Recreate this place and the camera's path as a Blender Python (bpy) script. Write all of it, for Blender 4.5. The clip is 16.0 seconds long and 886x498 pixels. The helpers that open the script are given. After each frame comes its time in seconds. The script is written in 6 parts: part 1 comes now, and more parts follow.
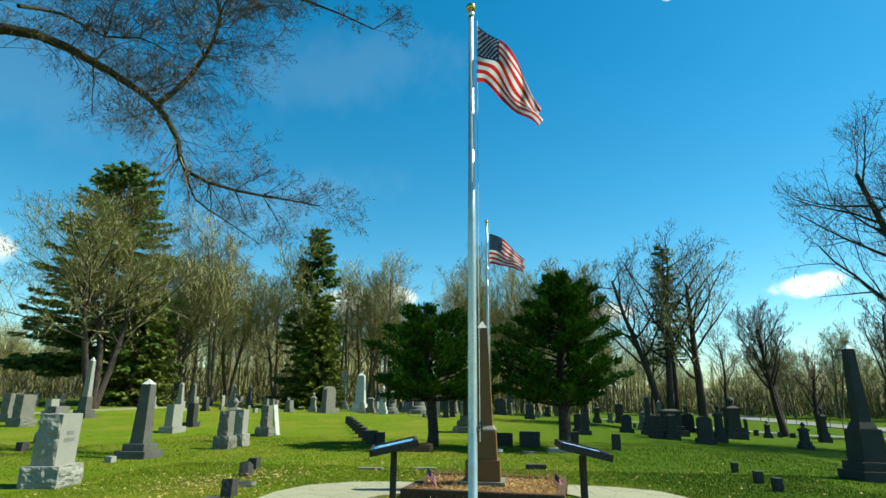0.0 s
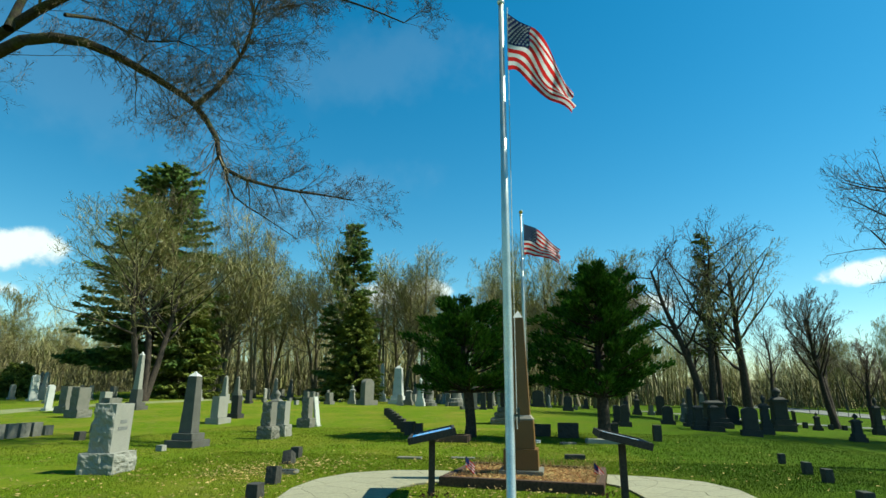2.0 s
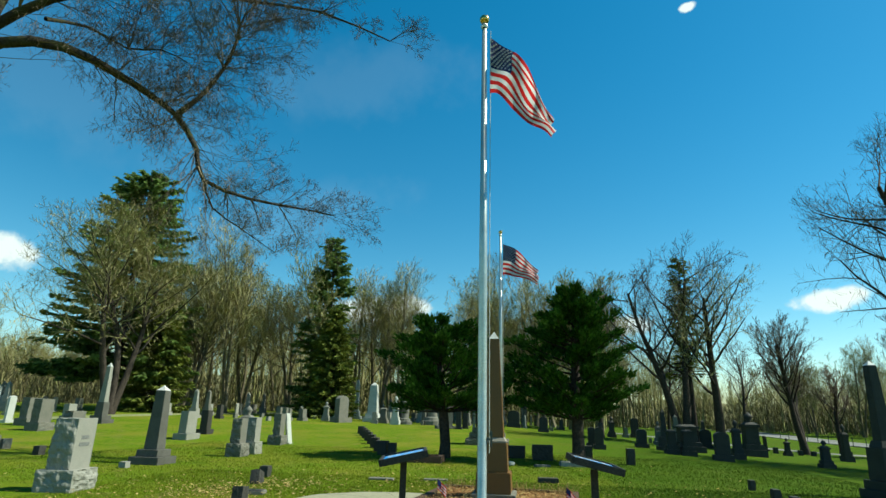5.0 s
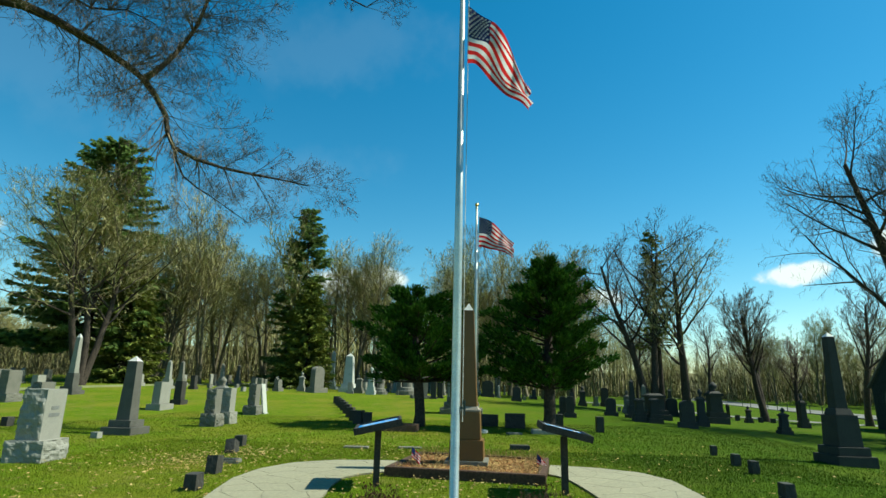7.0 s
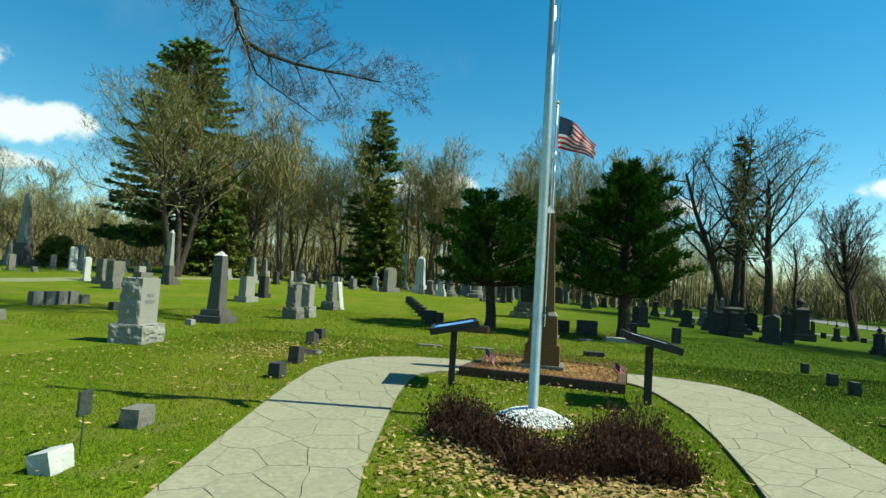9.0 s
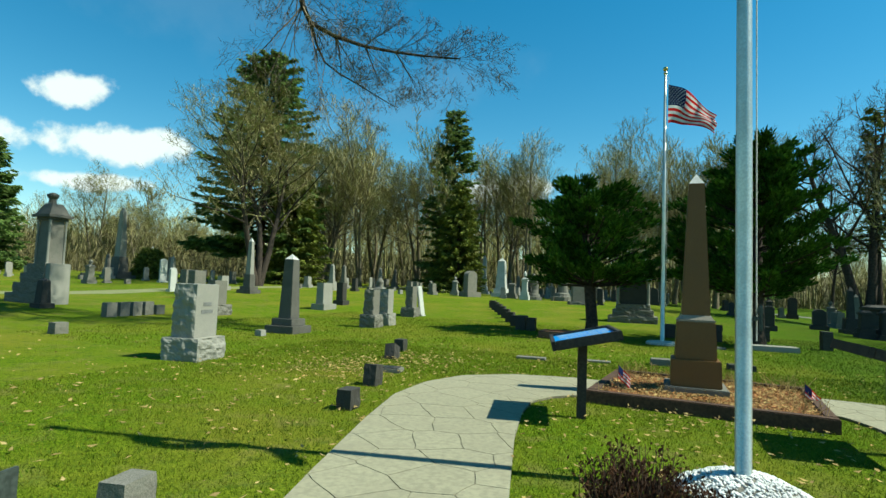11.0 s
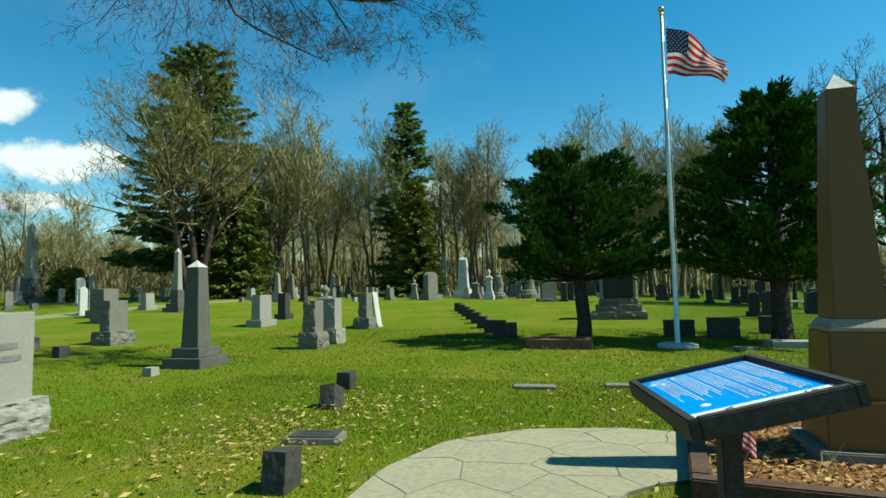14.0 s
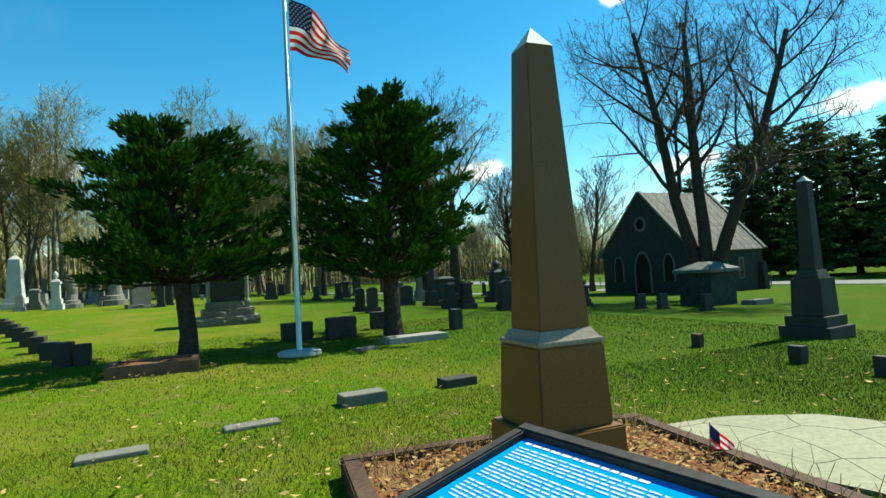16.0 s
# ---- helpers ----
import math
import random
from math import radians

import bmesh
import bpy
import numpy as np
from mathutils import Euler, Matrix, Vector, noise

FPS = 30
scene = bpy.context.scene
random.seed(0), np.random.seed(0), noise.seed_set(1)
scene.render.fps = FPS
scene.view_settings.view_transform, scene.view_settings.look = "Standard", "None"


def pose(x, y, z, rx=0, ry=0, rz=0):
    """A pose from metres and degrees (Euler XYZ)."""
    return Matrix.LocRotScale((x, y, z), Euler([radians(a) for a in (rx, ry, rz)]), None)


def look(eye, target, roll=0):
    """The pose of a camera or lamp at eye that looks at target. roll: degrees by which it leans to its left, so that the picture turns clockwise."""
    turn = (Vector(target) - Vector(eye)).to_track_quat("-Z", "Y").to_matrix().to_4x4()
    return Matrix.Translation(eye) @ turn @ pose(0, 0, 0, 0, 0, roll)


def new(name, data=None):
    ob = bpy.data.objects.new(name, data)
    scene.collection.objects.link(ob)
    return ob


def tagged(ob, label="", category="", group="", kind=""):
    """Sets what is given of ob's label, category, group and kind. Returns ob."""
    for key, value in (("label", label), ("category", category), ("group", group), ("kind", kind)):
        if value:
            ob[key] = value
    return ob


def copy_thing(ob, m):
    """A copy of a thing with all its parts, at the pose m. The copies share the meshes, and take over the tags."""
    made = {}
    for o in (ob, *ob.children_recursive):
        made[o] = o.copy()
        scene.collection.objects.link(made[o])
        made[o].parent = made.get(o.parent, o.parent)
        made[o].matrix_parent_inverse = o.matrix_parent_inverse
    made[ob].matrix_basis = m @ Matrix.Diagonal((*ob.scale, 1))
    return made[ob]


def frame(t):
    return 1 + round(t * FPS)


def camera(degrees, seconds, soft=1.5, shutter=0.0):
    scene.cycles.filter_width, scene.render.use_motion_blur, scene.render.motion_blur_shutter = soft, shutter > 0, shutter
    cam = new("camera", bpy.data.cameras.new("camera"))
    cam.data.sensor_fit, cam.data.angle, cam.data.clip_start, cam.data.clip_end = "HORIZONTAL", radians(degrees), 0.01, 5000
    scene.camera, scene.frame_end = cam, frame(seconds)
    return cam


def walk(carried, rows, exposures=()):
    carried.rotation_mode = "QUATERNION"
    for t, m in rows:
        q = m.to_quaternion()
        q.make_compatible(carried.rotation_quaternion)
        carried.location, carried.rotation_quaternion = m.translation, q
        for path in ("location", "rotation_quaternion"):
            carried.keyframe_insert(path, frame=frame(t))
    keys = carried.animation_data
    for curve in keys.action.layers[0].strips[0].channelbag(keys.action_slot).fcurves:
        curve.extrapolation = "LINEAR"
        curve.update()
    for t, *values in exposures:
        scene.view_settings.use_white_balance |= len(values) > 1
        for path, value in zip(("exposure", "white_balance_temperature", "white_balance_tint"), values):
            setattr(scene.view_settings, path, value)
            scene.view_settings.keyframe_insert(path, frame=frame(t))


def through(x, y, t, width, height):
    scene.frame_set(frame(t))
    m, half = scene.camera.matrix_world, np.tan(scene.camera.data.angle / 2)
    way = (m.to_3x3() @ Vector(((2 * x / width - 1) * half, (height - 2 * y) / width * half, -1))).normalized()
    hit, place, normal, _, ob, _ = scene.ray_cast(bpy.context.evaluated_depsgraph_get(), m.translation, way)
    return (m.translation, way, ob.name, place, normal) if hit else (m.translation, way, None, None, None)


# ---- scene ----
import itertools

cam = camera(77.3, 16.0)
PATH = [
    (0, (1.036, 0.128, 1.544), (0.832, 2.043, 2.083), 0.6),
    (0.5, (1.017, 0.109, 1.521), (0.7, 1.98, 2.153), 1.8),
    (1, (1.029, 0.07, 1.516), (0.696, 1.931, 2.168), 1.6),
    (1.5, (1.023, 0.104, 1.478), (0.651, 1.979, 2.068), 2.4),
    (2, (1.046, 0.113, 1.483), (0.718, 2.018, 1.998), 0.5),
    (2.5, (1.052, 0.132, 1.466), (0.658, 2.037, 1.928), 1.6),
    (3, (1.072, 0.146, 1.501), (0.754, 2.051, 2.019), 2.1),
    (3.5, (1.054, 0.116, 1.489), (0.768, 2.011, 2.06), 2.2),
    (3.7, (1.055, 0.094, 1.489), (0.781, 1.988, 2.071), 1.9),
    (5.8, (1.096, 0.147, 1.556), (0.862, 2.056, 2.104), 1.4),
    (6, (1.088, 0.141, 1.551), (0.879, 2.064, 2.062), 1.3),
    (6.5, (1.08, 0.139, 1.561), (0.904, 2.068, 2.057), 1.3),
    (7, (1.1, 0.124, 1.527), (0.927, 2.058, 2.007), 1.4),
    (7.5, (1.122, 0.128, 1.522), (0.99, 2.081, 1.934), 1.3),
    (8, (1.124, 0.156, 1.526), (0.974, 2.121, 1.869), 1.5),
    (8.5, (1.035, 0.324, 1.479), (0.657, 2.281, 1.641), 3.6),
    (8.7, (0.962, 0.427, 1.503), (0.554, 2.381, 1.639), 3.8),
    (10.8, (0.155, 2.488, 1.408), (-0.361, 4.414, 1.567), -0.3),
    (11, (-0.06, 2.701, 1.4), (-0.735, 4.578, 1.539), 2.3),
    (11.5, (-0.289, 3.262, 1.354), (-0.94, 5.146, 1.513), 0.1),
    (12, (-0.577, 3.803, 1.412), (-1.207, 5.697, 1.542), 0.6),
    (12.5, (-0.773, 4.395, 1.445), (-1.393, 6.289, 1.614), 1.9),
    (13, (-1.018, 4.927, 1.45), (-1.493, 6.867, 1.534), -1.7),
    (13.5, (-1.159, 5.534, 1.451), (-1.731, 7.442, 1.629), -1.3),
    (14, (-1.309, 6.101, 1.441), (-1.832, 8.026, 1.59), -1.1),
    (14.5, (-1.438, 6.65, 1.448), (-1.906, 8.585, 1.634), -0.6),
    (15, (-1.467, 7.241, 1.481), (-1.449, 9.237, 1.6), 1.3),
    (15.5, (-1.523, 7.706, 1.552), (-0.978, 9.63, 1.601), 0.6),
    (16, (-1.436, 8.203, 1.549), (-0.618, 10.026, 1.638), -3.2),
]
EXPOSURES = [(0.0, 0.95, 6500, -9), (3.5, 0.73, 6500, -9), (7.0, 0.77, 6500, -9), (8.5, 0.77, 6500, -9), (12.5, 0.77, 6500, -9), (15.0, 0.73, 6500, -9), (16.0, 1.03, 6500, -9)]
walk(cam, [(t, look(eye, target, roll)) for t, eye, target, roll in PATH], EXPOSURES)

# ---- light ----
SUN_AZ = math.atan2(0.985, 0.17)
SUN_EL = radians(52)
world = bpy.data.worlds.new("sky")
scene.world = world
world.use_nodes = True
wn = world.node_tree.nodes
sky = wn.new("ShaderNodeTexSky")
sky.sky_type = 'NISHITA'
sky.sun_disc = False
sky.sun_elevation, sky.sun_rotation = SUN_EL, SUN_AZ
sky.air_density, sky.dust_density, sky.ozone_density = 1.0, 0.15, 1.0
bg = wn["Background"]
deep = wn.new("ShaderNodeHueSaturation")
deep.inputs["Hue"].default_value, deep.inputs["Saturation"].default_value, deep.inputs["Value"].default_value = 0.489, 1.45, 1.0
world.node_tree.links.new(sky.outputs[0], deep.inputs["Color"])
world.node_tree.links.new(deep.outputs[0], bg.inputs[0])
bg.inputs[1].default_value = 0.09
sun = new("sun", bpy.data.lights.new("sun", 'SUN'))
sun.data.energy, sun.data.angle, sun.data.color = 5.0, radians(0.5), (1.0, 0.95, 0.86)
sun.matrix_world = look((60 * math.sin(SUN_AZ) * math.cos(SUN_EL), 60 * math.cos(SUN_AZ) * math.cos(SUN_EL), 60 * math.sin(SUN_EL)), (0, 0, 0))


# ---- materials ----
def mat(name, base, other=None, rough=0.75, fine=40.0, coarse=3.0, bump=0.3, depth=0.01, metal=0.0, stain=None, island=0.0, spec=0.15, per_object=0.0):
    """A surface of two tones with grain, larger stains and relief."""
    m = bpy.data.materials.new(name)
    m.use_nodes = True
    n, l = m.node_tree.nodes, m.node_tree.links
    p = n["Principled BSDF"]
    p.inputs["Roughness"].default_value = rough
    p.inputs["Metallic"].default_value = metal
    p.inputs["Specular IOR Level"].default_value = spec
    co = n.new("ShaderNodeTexCoord")
    f = n.new("ShaderNodeTexNoise")
    f.inputs["Scale"].default_value, f.inputs["Detail"].default_value = fine, 4
    l.new(co.outputs["Object"], f.inputs["Vector"])
    c = n.new("ShaderNodeTexNoise")
    c.inputs["Scale"].default_value, c.inputs["Detail"].default_value = coarse, 6
    l.new(co.outputs["Object"], c.inputs["Vector"])
    other = other or tuple(v * 0.6 for v in base)
    mix = n.new("ShaderNodeMixRGB")
    mix.inputs[1].default_value, mix.inputs[2].default_value = (*base, 1), (*other, 1)
    r = n.new("ShaderNodeMapRange")
    r.inputs[1].default_value, r.inputs[2].default_value = 0.35, 0.65
    l.new(f.outputs[0], r.inputs[0])
    l.new(r.outputs[0], mix.inputs[0])
    stain = stain or tuple(v * 0.55 for v in base)
    mix2 = n.new("ShaderNodeMixRGB")
    mix2.inputs[2].default_value = (*stain, 1)
    r2 = n.new("ShaderNodeMapRange")
    r2.inputs[1].default_value, r2.inputs[2].default_value, r2.inputs[4].default_value = 0.48, 0.72, 0.7
    l.new(c.outputs[0], r2.inputs[0])
    l.new(r2.outputs[0], mix2.inputs[0])
    l.new(mix.outputs[0], mix2.inputs[1])
    col = mix2.outputs[0]
    if island or per_object:
        hsv = n.new("ShaderNodeHueSaturation")
        src = n.new("ShaderNodeNewGeometry").outputs["Random Per Island"] if island else n.new("ShaderNodeObjectInfo").outputs["Random"]
        r3 = n.new("ShaderNodeMapRange")
        k = island or per_object
        r3.inputs[3].default_value, r3.inputs[4].default_value = 1 - k, 1 + k
        l.new(src, r3.inputs[0])
        l.new(r3.outputs[0], hsv.inputs["Value"])
        l.new(col, hsv.inputs["Color"])
        col = hsv.outputs[0]
    l.new(col, p.inputs["Base Color"])
    if bump:
        b = n.new("ShaderNodeBump")
        b.inputs["Strength"].default_value, b.inputs["Distance"].default_value = bump, depth
        l.new(f.outputs[0], b.inputs["Height"])
        l.new(b.outputs[0], p.inputs["Normal"])
    return m


def leafy(name, base, other, island=0.35, coarse=0.8, through=0.25):
    """Thin foliage: diffuse with some light passing through."""
    m = mat(name, base, other, rough=0.6, fine=6, coarse=coarse, bump=0, island=island, spec=0.05)
    n, l = m.node_tree.nodes, m.node_tree.links
    p = n["Principled BSDF"]
    t = n.new("ShaderNodeBsdfTranslucent")
    l.new(p.inputs["Base Color"].links[0].from_socket, t.inputs[0])
    s = n.new("ShaderNodeMixShader")
    s.inputs[0].default_value = through
    l.new(p.outputs[0], s.inputs[1])
    l.new(t.outputs[0], s.inputs[2])
    l.new(s.outputs[0], n["Material Output"].inputs[0])
    return m


def lawn_material():
    m = bpy.data.materials.new("lawn")
    m.use_nodes = True
    n, l = m.node_tree.nodes, m.node_tree.links
    p = n["Principled BSDF"]
    p.inputs["Roughness"].default_value = 0.9
    p.inputs["Specular IOR Level"].default_value = 0.02
    co = n.new("ShaderNodeTexCoord")

    def noisy(scale, detail, lo, hi, top=1.0):
        t = n.new("ShaderNodeTexNoise")
        t.inputs["Scale"].default_value, t.inputs["Detail"].default_value = scale, detail
        l.new(co.outputs["Object"], t.inputs["Vector"])
        r = n.new("ShaderNodeMapRange")
        r.inputs[1].default_value, r.inputs[2].default_value, r.inputs[4].default_value = lo, hi, top
        l.new(t.outputs[0], r.inputs[0])
        return r.outputs[0], t.outputs[0]

    def over(a, b, fac):
        x = n.new("ShaderNodeMixRGB")
        for sock, v in ((x.inputs[1], a), (x.inputs[2], b)):
            if isinstance(v, tuple):
                sock.default_value = (*v, 1)
            else:
                l.new(v, sock)
        l.new(fac, x.inputs[0])
        return x.outputs[0]
    blades, height = noisy(38, 8, 0.38, 0.62)
    c = over((0.050, 0.092, 0.004), (0.130, 0.176, 0.011), blades)
    c = over(c, (0.1716, 0.1551, 0.0211), noisy(0.35, 5, 0.44, 0.70, 0.8)[0])
    c = over(c, (0.1650, 0.1353, 0.0462), noisy(1.9, 8, 0.53, 0.72, 0.6)[0])
    c = over(c, (0.0330, 0.0759, 0.0106), noisy(6.0, 6, 0.55, 0.7, 0.55)[0])
    # lusher, greener grass on the low side beyond the east arm of the path
    xyz = n.new("ShaderNodeSeparateXYZ")
    l.new(co.outputs["Object"], xyz.inputs[0])
    wob = n.new("ShaderNodeMath")
    wob.operation = 'MULTIPLY_ADD'
    wob.inputs[1].default_value = 7.0
    l.new(noisy(0.25, 4, 0.0, 1.0)[1], wob.inputs[0])
    l.new(xyz.outputs[0], wob.inputs[2])
    side = n.new("ShaderNodeMapRange")
    side.inputs[1].default_value, side.inputs[2].default_value, side.inputs[4].default_value = 2.5, 9.0, 0.72
    l.new(wob.outputs[0], side.inputs[0])
    lush = over((0.0224, 0.0528, 0.0040), (0.0462, 0.0891, 0.0073), blades)
    c = over(c, lush, side.outputs[0])
    l.new(c, p.inputs["Base Color"])
    b = n.new("ShaderNodeBump")
    b.inputs["Strength"].default_value, b.inputs["Distance"].default_value = 0.9, 0.04
    l.new(height, b.inputs["Height"])
    l.new(b.outputs[0], p.inputs["Normal"])
    return m


LAWN = lawn_material()
BLADE = leafy("grass_blade", (0.070, 0.125, 0.006), (0.165, 0.172, 0.017), 0.45, 0.5, 0.12)
BLADE_LUSH = leafy("lush_grass_blade", (0.029, 0.062, 0.005), (0.053, 0.093, 0.009), 0.45, 0.5, 0.12)
DRY_LEAF = leafy("dry_leaf", (0.425, 0.315, 0.136), (0.306, 0.204, 0.076), 0.4)
RED_LEAF = leafy("red_leaf", (0.294, 0.133, 0.049), (0.364, 0.231, 0.098), 0.45)
GRANITE = mat("grey_granite", (0.303, 0.291, 0.250), (0.184, 0.176, 0.152), 0.8, 120, 2.5, 0.5, 0.006, stain=(0.197, 0.197, 0.164))
# also gives older-row stones east of x = 4 their shaded look
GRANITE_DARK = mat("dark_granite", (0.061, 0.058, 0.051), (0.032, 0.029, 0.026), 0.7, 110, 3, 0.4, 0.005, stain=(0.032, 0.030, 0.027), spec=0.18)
GRANITE_GREY = mat("charcoal_granite", (0.124, 0.118, 0.102), (0.068, 0.064, 0.056), 0.75, 100, 2.5, 0.4, 0.005, stain=(0.056, 0.054, 0.046), spec=0.2)
GRANITE_MID = mat("weathered_granite", (0.193, 0.182, 0.153), (0.115, 0.108, 0.090), 0.8, 90, 3, 0.5, 0.008, stain=(0.107, 0.111, 0.090))
MARBLE = mat("weathered_marble", (0.466, 0.466, 0.431), (0.370, 0.370, 0.339), 0.7, 50, 2, 0.25, 0.004, stain=(0.299, 0.308, 0.273))
BROWN_STONE = mat("brown_polished_granite", (0.182, 0.092, 0.028), (0.112, 0.056, 0.018), 0.42, 150, 1.3, 0.12, 0.002, stain=(0.135, 0.068, 0.023), spec=0.25)
PALE_TOP = mat("bird_limed_stone", (0.62, 0.60, 0.56), (0.45, 0.43, 0.40), 0.7, 60, 4, 0.2, 0.004)
INSCRIPTION = mat("carved_letters", (0.20, 0.20, 0.19), None, 0.8, 80, 6, 0.3)
RED_STONE = mat("reddish_stone", (0.17, 0.095, 0.06), (0.10, 0.058, 0.04), 0.8, 40, 3, 0.5)
FLAG_STONE = mat("stamped_concrete", (0.276, 0.256, 0.172), (0.212, 0.196, 0.134), 0.75, 22, 2.2, 0.35, 0.006, stain=(0.224, 0.204, 0.140), per_object=0.035)
JOINT = mat("concrete_joint", (0.200, 0.184, 0.140), (0.160, 0.148, 0.112), 0.9, 40, 3, 0.4)
BARK = mat("grey_brown_bark", (0.098, 0.079, 0.056), (0.053, 0.041, 0.032), 0.9, 9, 1.2, 0.8, 0.05, stain=(0.075, 0.075, 0.045))
BARK_DARK = mat("dark_bark", (0.064, 0.049, 0.038), (0.034, 0.027, 0.022), 0.9, 10, 1.2, 0.8, 0.04)
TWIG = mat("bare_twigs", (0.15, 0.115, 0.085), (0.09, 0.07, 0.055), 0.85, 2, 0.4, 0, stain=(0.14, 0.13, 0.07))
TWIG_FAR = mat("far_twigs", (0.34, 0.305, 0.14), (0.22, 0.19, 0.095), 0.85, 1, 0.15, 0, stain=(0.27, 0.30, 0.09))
BARK_PALE = mat("woodland_bark", (0.19, 0.155, 0.10), (0.10, 0.082, 0.056), 0.9, 5, 0.8, 0.4, 0.03, stain=(0.14, 0.14, 0.07))
BUD = leafy("spring_buds", (0.20, 0.22, 0.07), (0.14, 0.16, 0.05), 0.4, 0.3)
SPRUCE = leafy("spruce_needles", (0.19, 0.27, 0.075), (0.105, 0.165, 0.048), 0.4, 0.3, 0.4)
SPRUCE_OLIVE = leafy("olive_needles", (0.20, 0.225, 0.045), (0.12, 0.15, 0.032), 0.4, 0.3, 0.15)
CEDAR = leafy("cedar_needles", (0.085, 0.18, 0.024), (0.026, 0.062, 0.011), 0.5, 0.9, 0.08)
PINE = leafy("pine_needles", (0.10, 0.16, 0.055), (0.055, 0.10, 0.036), 0.4, 0.3, 0.25)
# plinth ledge: sunlight on its slope is put into a paler stone colour
SUNLIT_LEDGE = mat("sunlit_ledge_stone", (0.306, 0.264, 0.208), (0.204, 0.170, 0.136), 0.6, 70, 4, 0.2, 0.004, stain=(0.170, 0.136, 0.102))
SHRUB = leafy("shrub_leaves", (0.095, 0.046, 0.026), (0.050, 0.026, 0.016), 0.5)
STEEL = mat("brushed_aluminium", (0.62, 0.62, 0.56), (0.50, 0.50, 0.45), 0.36, 60, 3, 0.08, 0.001, metal=0.75)
GOLD = mat("gilded_ball", (0.75, 0.50, 0.14), (0.6, 0.38, 0.1), 0.25, 30, 3, 0.02, metal=1.0)
ROPE = mat("halyard_rope", (0.6, 0.6, 0.56), None, 0.9, 80, 5, 0)
BLACK_WOOD = mat("black_stained_wood", (0.030, 0.026, 0.024), (0.050, 0.043, 0.037), 0.65, 35, 3, 0.3, 0.003, spec=0.2)
TIMBER = mat("brown_timber", (0.094, 0.055, 0.037), (0.055, 0.034, 0.024), 0.8, 25, 3, 0.5, 0.006)
MOSSY_BARK = mat("mossy_bark", (0.045, 0.036, 0.026), (0.024, 0.020, 0.015), 0.95, 12, 1.6, 0.9, 0.04, stain=(0.062, 0.072, 0.018))
MULCH = mat("bark_mulch", (0.224, 0.091, 0.035), (0.126, 0.049, 0.021), 0.95, 45, 4, 1.0, 0.03, stain=(0.182, 0.119, 0.056))
PANEL_BLUE = mat("blue_panel", (0.010, 0.230, 0.629), (0.013, 0.255, 0.654), 0.3, 8, 2, 0.02, 0.001, stain=(0.013, 0.187, 0.612))
PANEL_WHITE = mat("panel_white", (0.629, 0.637, 0.629), (0.578, 0.586, 0.578), 0.35, 20, 4, 0)
TEAL = mat("teal_print", (0.02, 0.20, 0.22), None, 0.4, 20, 4, 0)
PANEL_PALE = mat("panel_pale_blue", (0.468, 0.595, 0.731), (0.408, 0.544, 0.697), 0.35, 20, 4, 0)
GRAVEL_WHITE = mat("white_gravel", (0.663, 0.663, 0.646), (0.527, 0.527, 0.510), 0.8, 30, 5, 0.3, island=0.2)
FLAG_RED = leafy("flag_red", (0.60, 0.025, 0.025), (0.55, 0.022, 0.022), 0.02, 3, 0.5)
FLAG_WHITE = leafy("flag_white", (0.738, 0.720, 0.702), (0.702, 0.684, 0.666), 0.02, 3, 0.5)
FLAG_BLUE = leafy("flag_blue", (0.020, 0.030, 0.11), (0.02, 0.028, 0.10), 0.02, 3, 0.3)
CHAPEL_WALL = mat("fieldstone_wall", (0.048, 0.057, 0.051), (0.028, 0.033, 0.030), 0.9, 9, 2.5, 0.6, 0.03, spec=0.12)
CHAPEL_TRIM = mat("dressed_stone", (0.143, 0.146, 0.128), (0.105, 0.109, 0.098), 0.8, 30, 3, 0.3)
SLATE = mat("slate_roof", (0.165, 0.145, 0.13), (0.115, 0.10, 0.09), 0.8, 12, 2, 0.4, 0.01, per_object=0.2)
DARK_VOID = mat("dark_glazing", (0.015, 0.017, 0.018), None, 0.15, 10, 2, 0)
ASPHALT = mat("pale_road", (0.196, 0.191, 0.178), (0.145, 0.140, 0.132), 0.9, 20, 1, 0.3)
CAR_PAINT = mat("dark_car_paint", (0.03, 0.032, 0.036), None, 0.25, 5, 2, 0, spec=0.6)
CAR_WHITE = mat("white_car_paint", (0.7, 0.7, 0.7), None, 0.25, 5, 2, 0, spec=0.6)
TYRE = mat("tyre_rubber", (0.02, 0.02, 0.02), None, 0.9, 30, 4, 0.2)
WIRE = mat("thin_metal", (0.10, 0.12, 0.11), None, 0.5, 30, 3, 0.1, metal=0.6)


# ---- builders ----
def gz(x, y):
    """Height of the ground: level round the path, rising to the back and the far side, falling towards the road."""
    a = max(0.0, -x - 10.0)
    b = max(0.0, y - 25.0)
    c = max(0.0, x - 8.0)
    w = 1.0 if x < 0 else max(0.1, 1.0 - x / 13.0)
    z = 1.2 * (1 - math.exp(-a / 45.0)) + 1.0 * w * (1 - math.exp(-b / 24.0)) - 1.05 * (1 - math.exp(-c / 18.0)) * (1.0 if y < 60 else max(0.0, 1 - (y - 60) / 60))
    return z


def mesh_of(name, verts, faces, material=None, smooth=False):
    me = bpy.data.meshes.new(name)
    me.from_pydata([tuple(v) for v in verts], [], [tuple(f) for f in faces])
    me.update()
    if material:
        me.materials.append(material)
    if smooth:
        me.polygons.foreach_set("use_smooth", [True] * len(me.polygons))
    return me


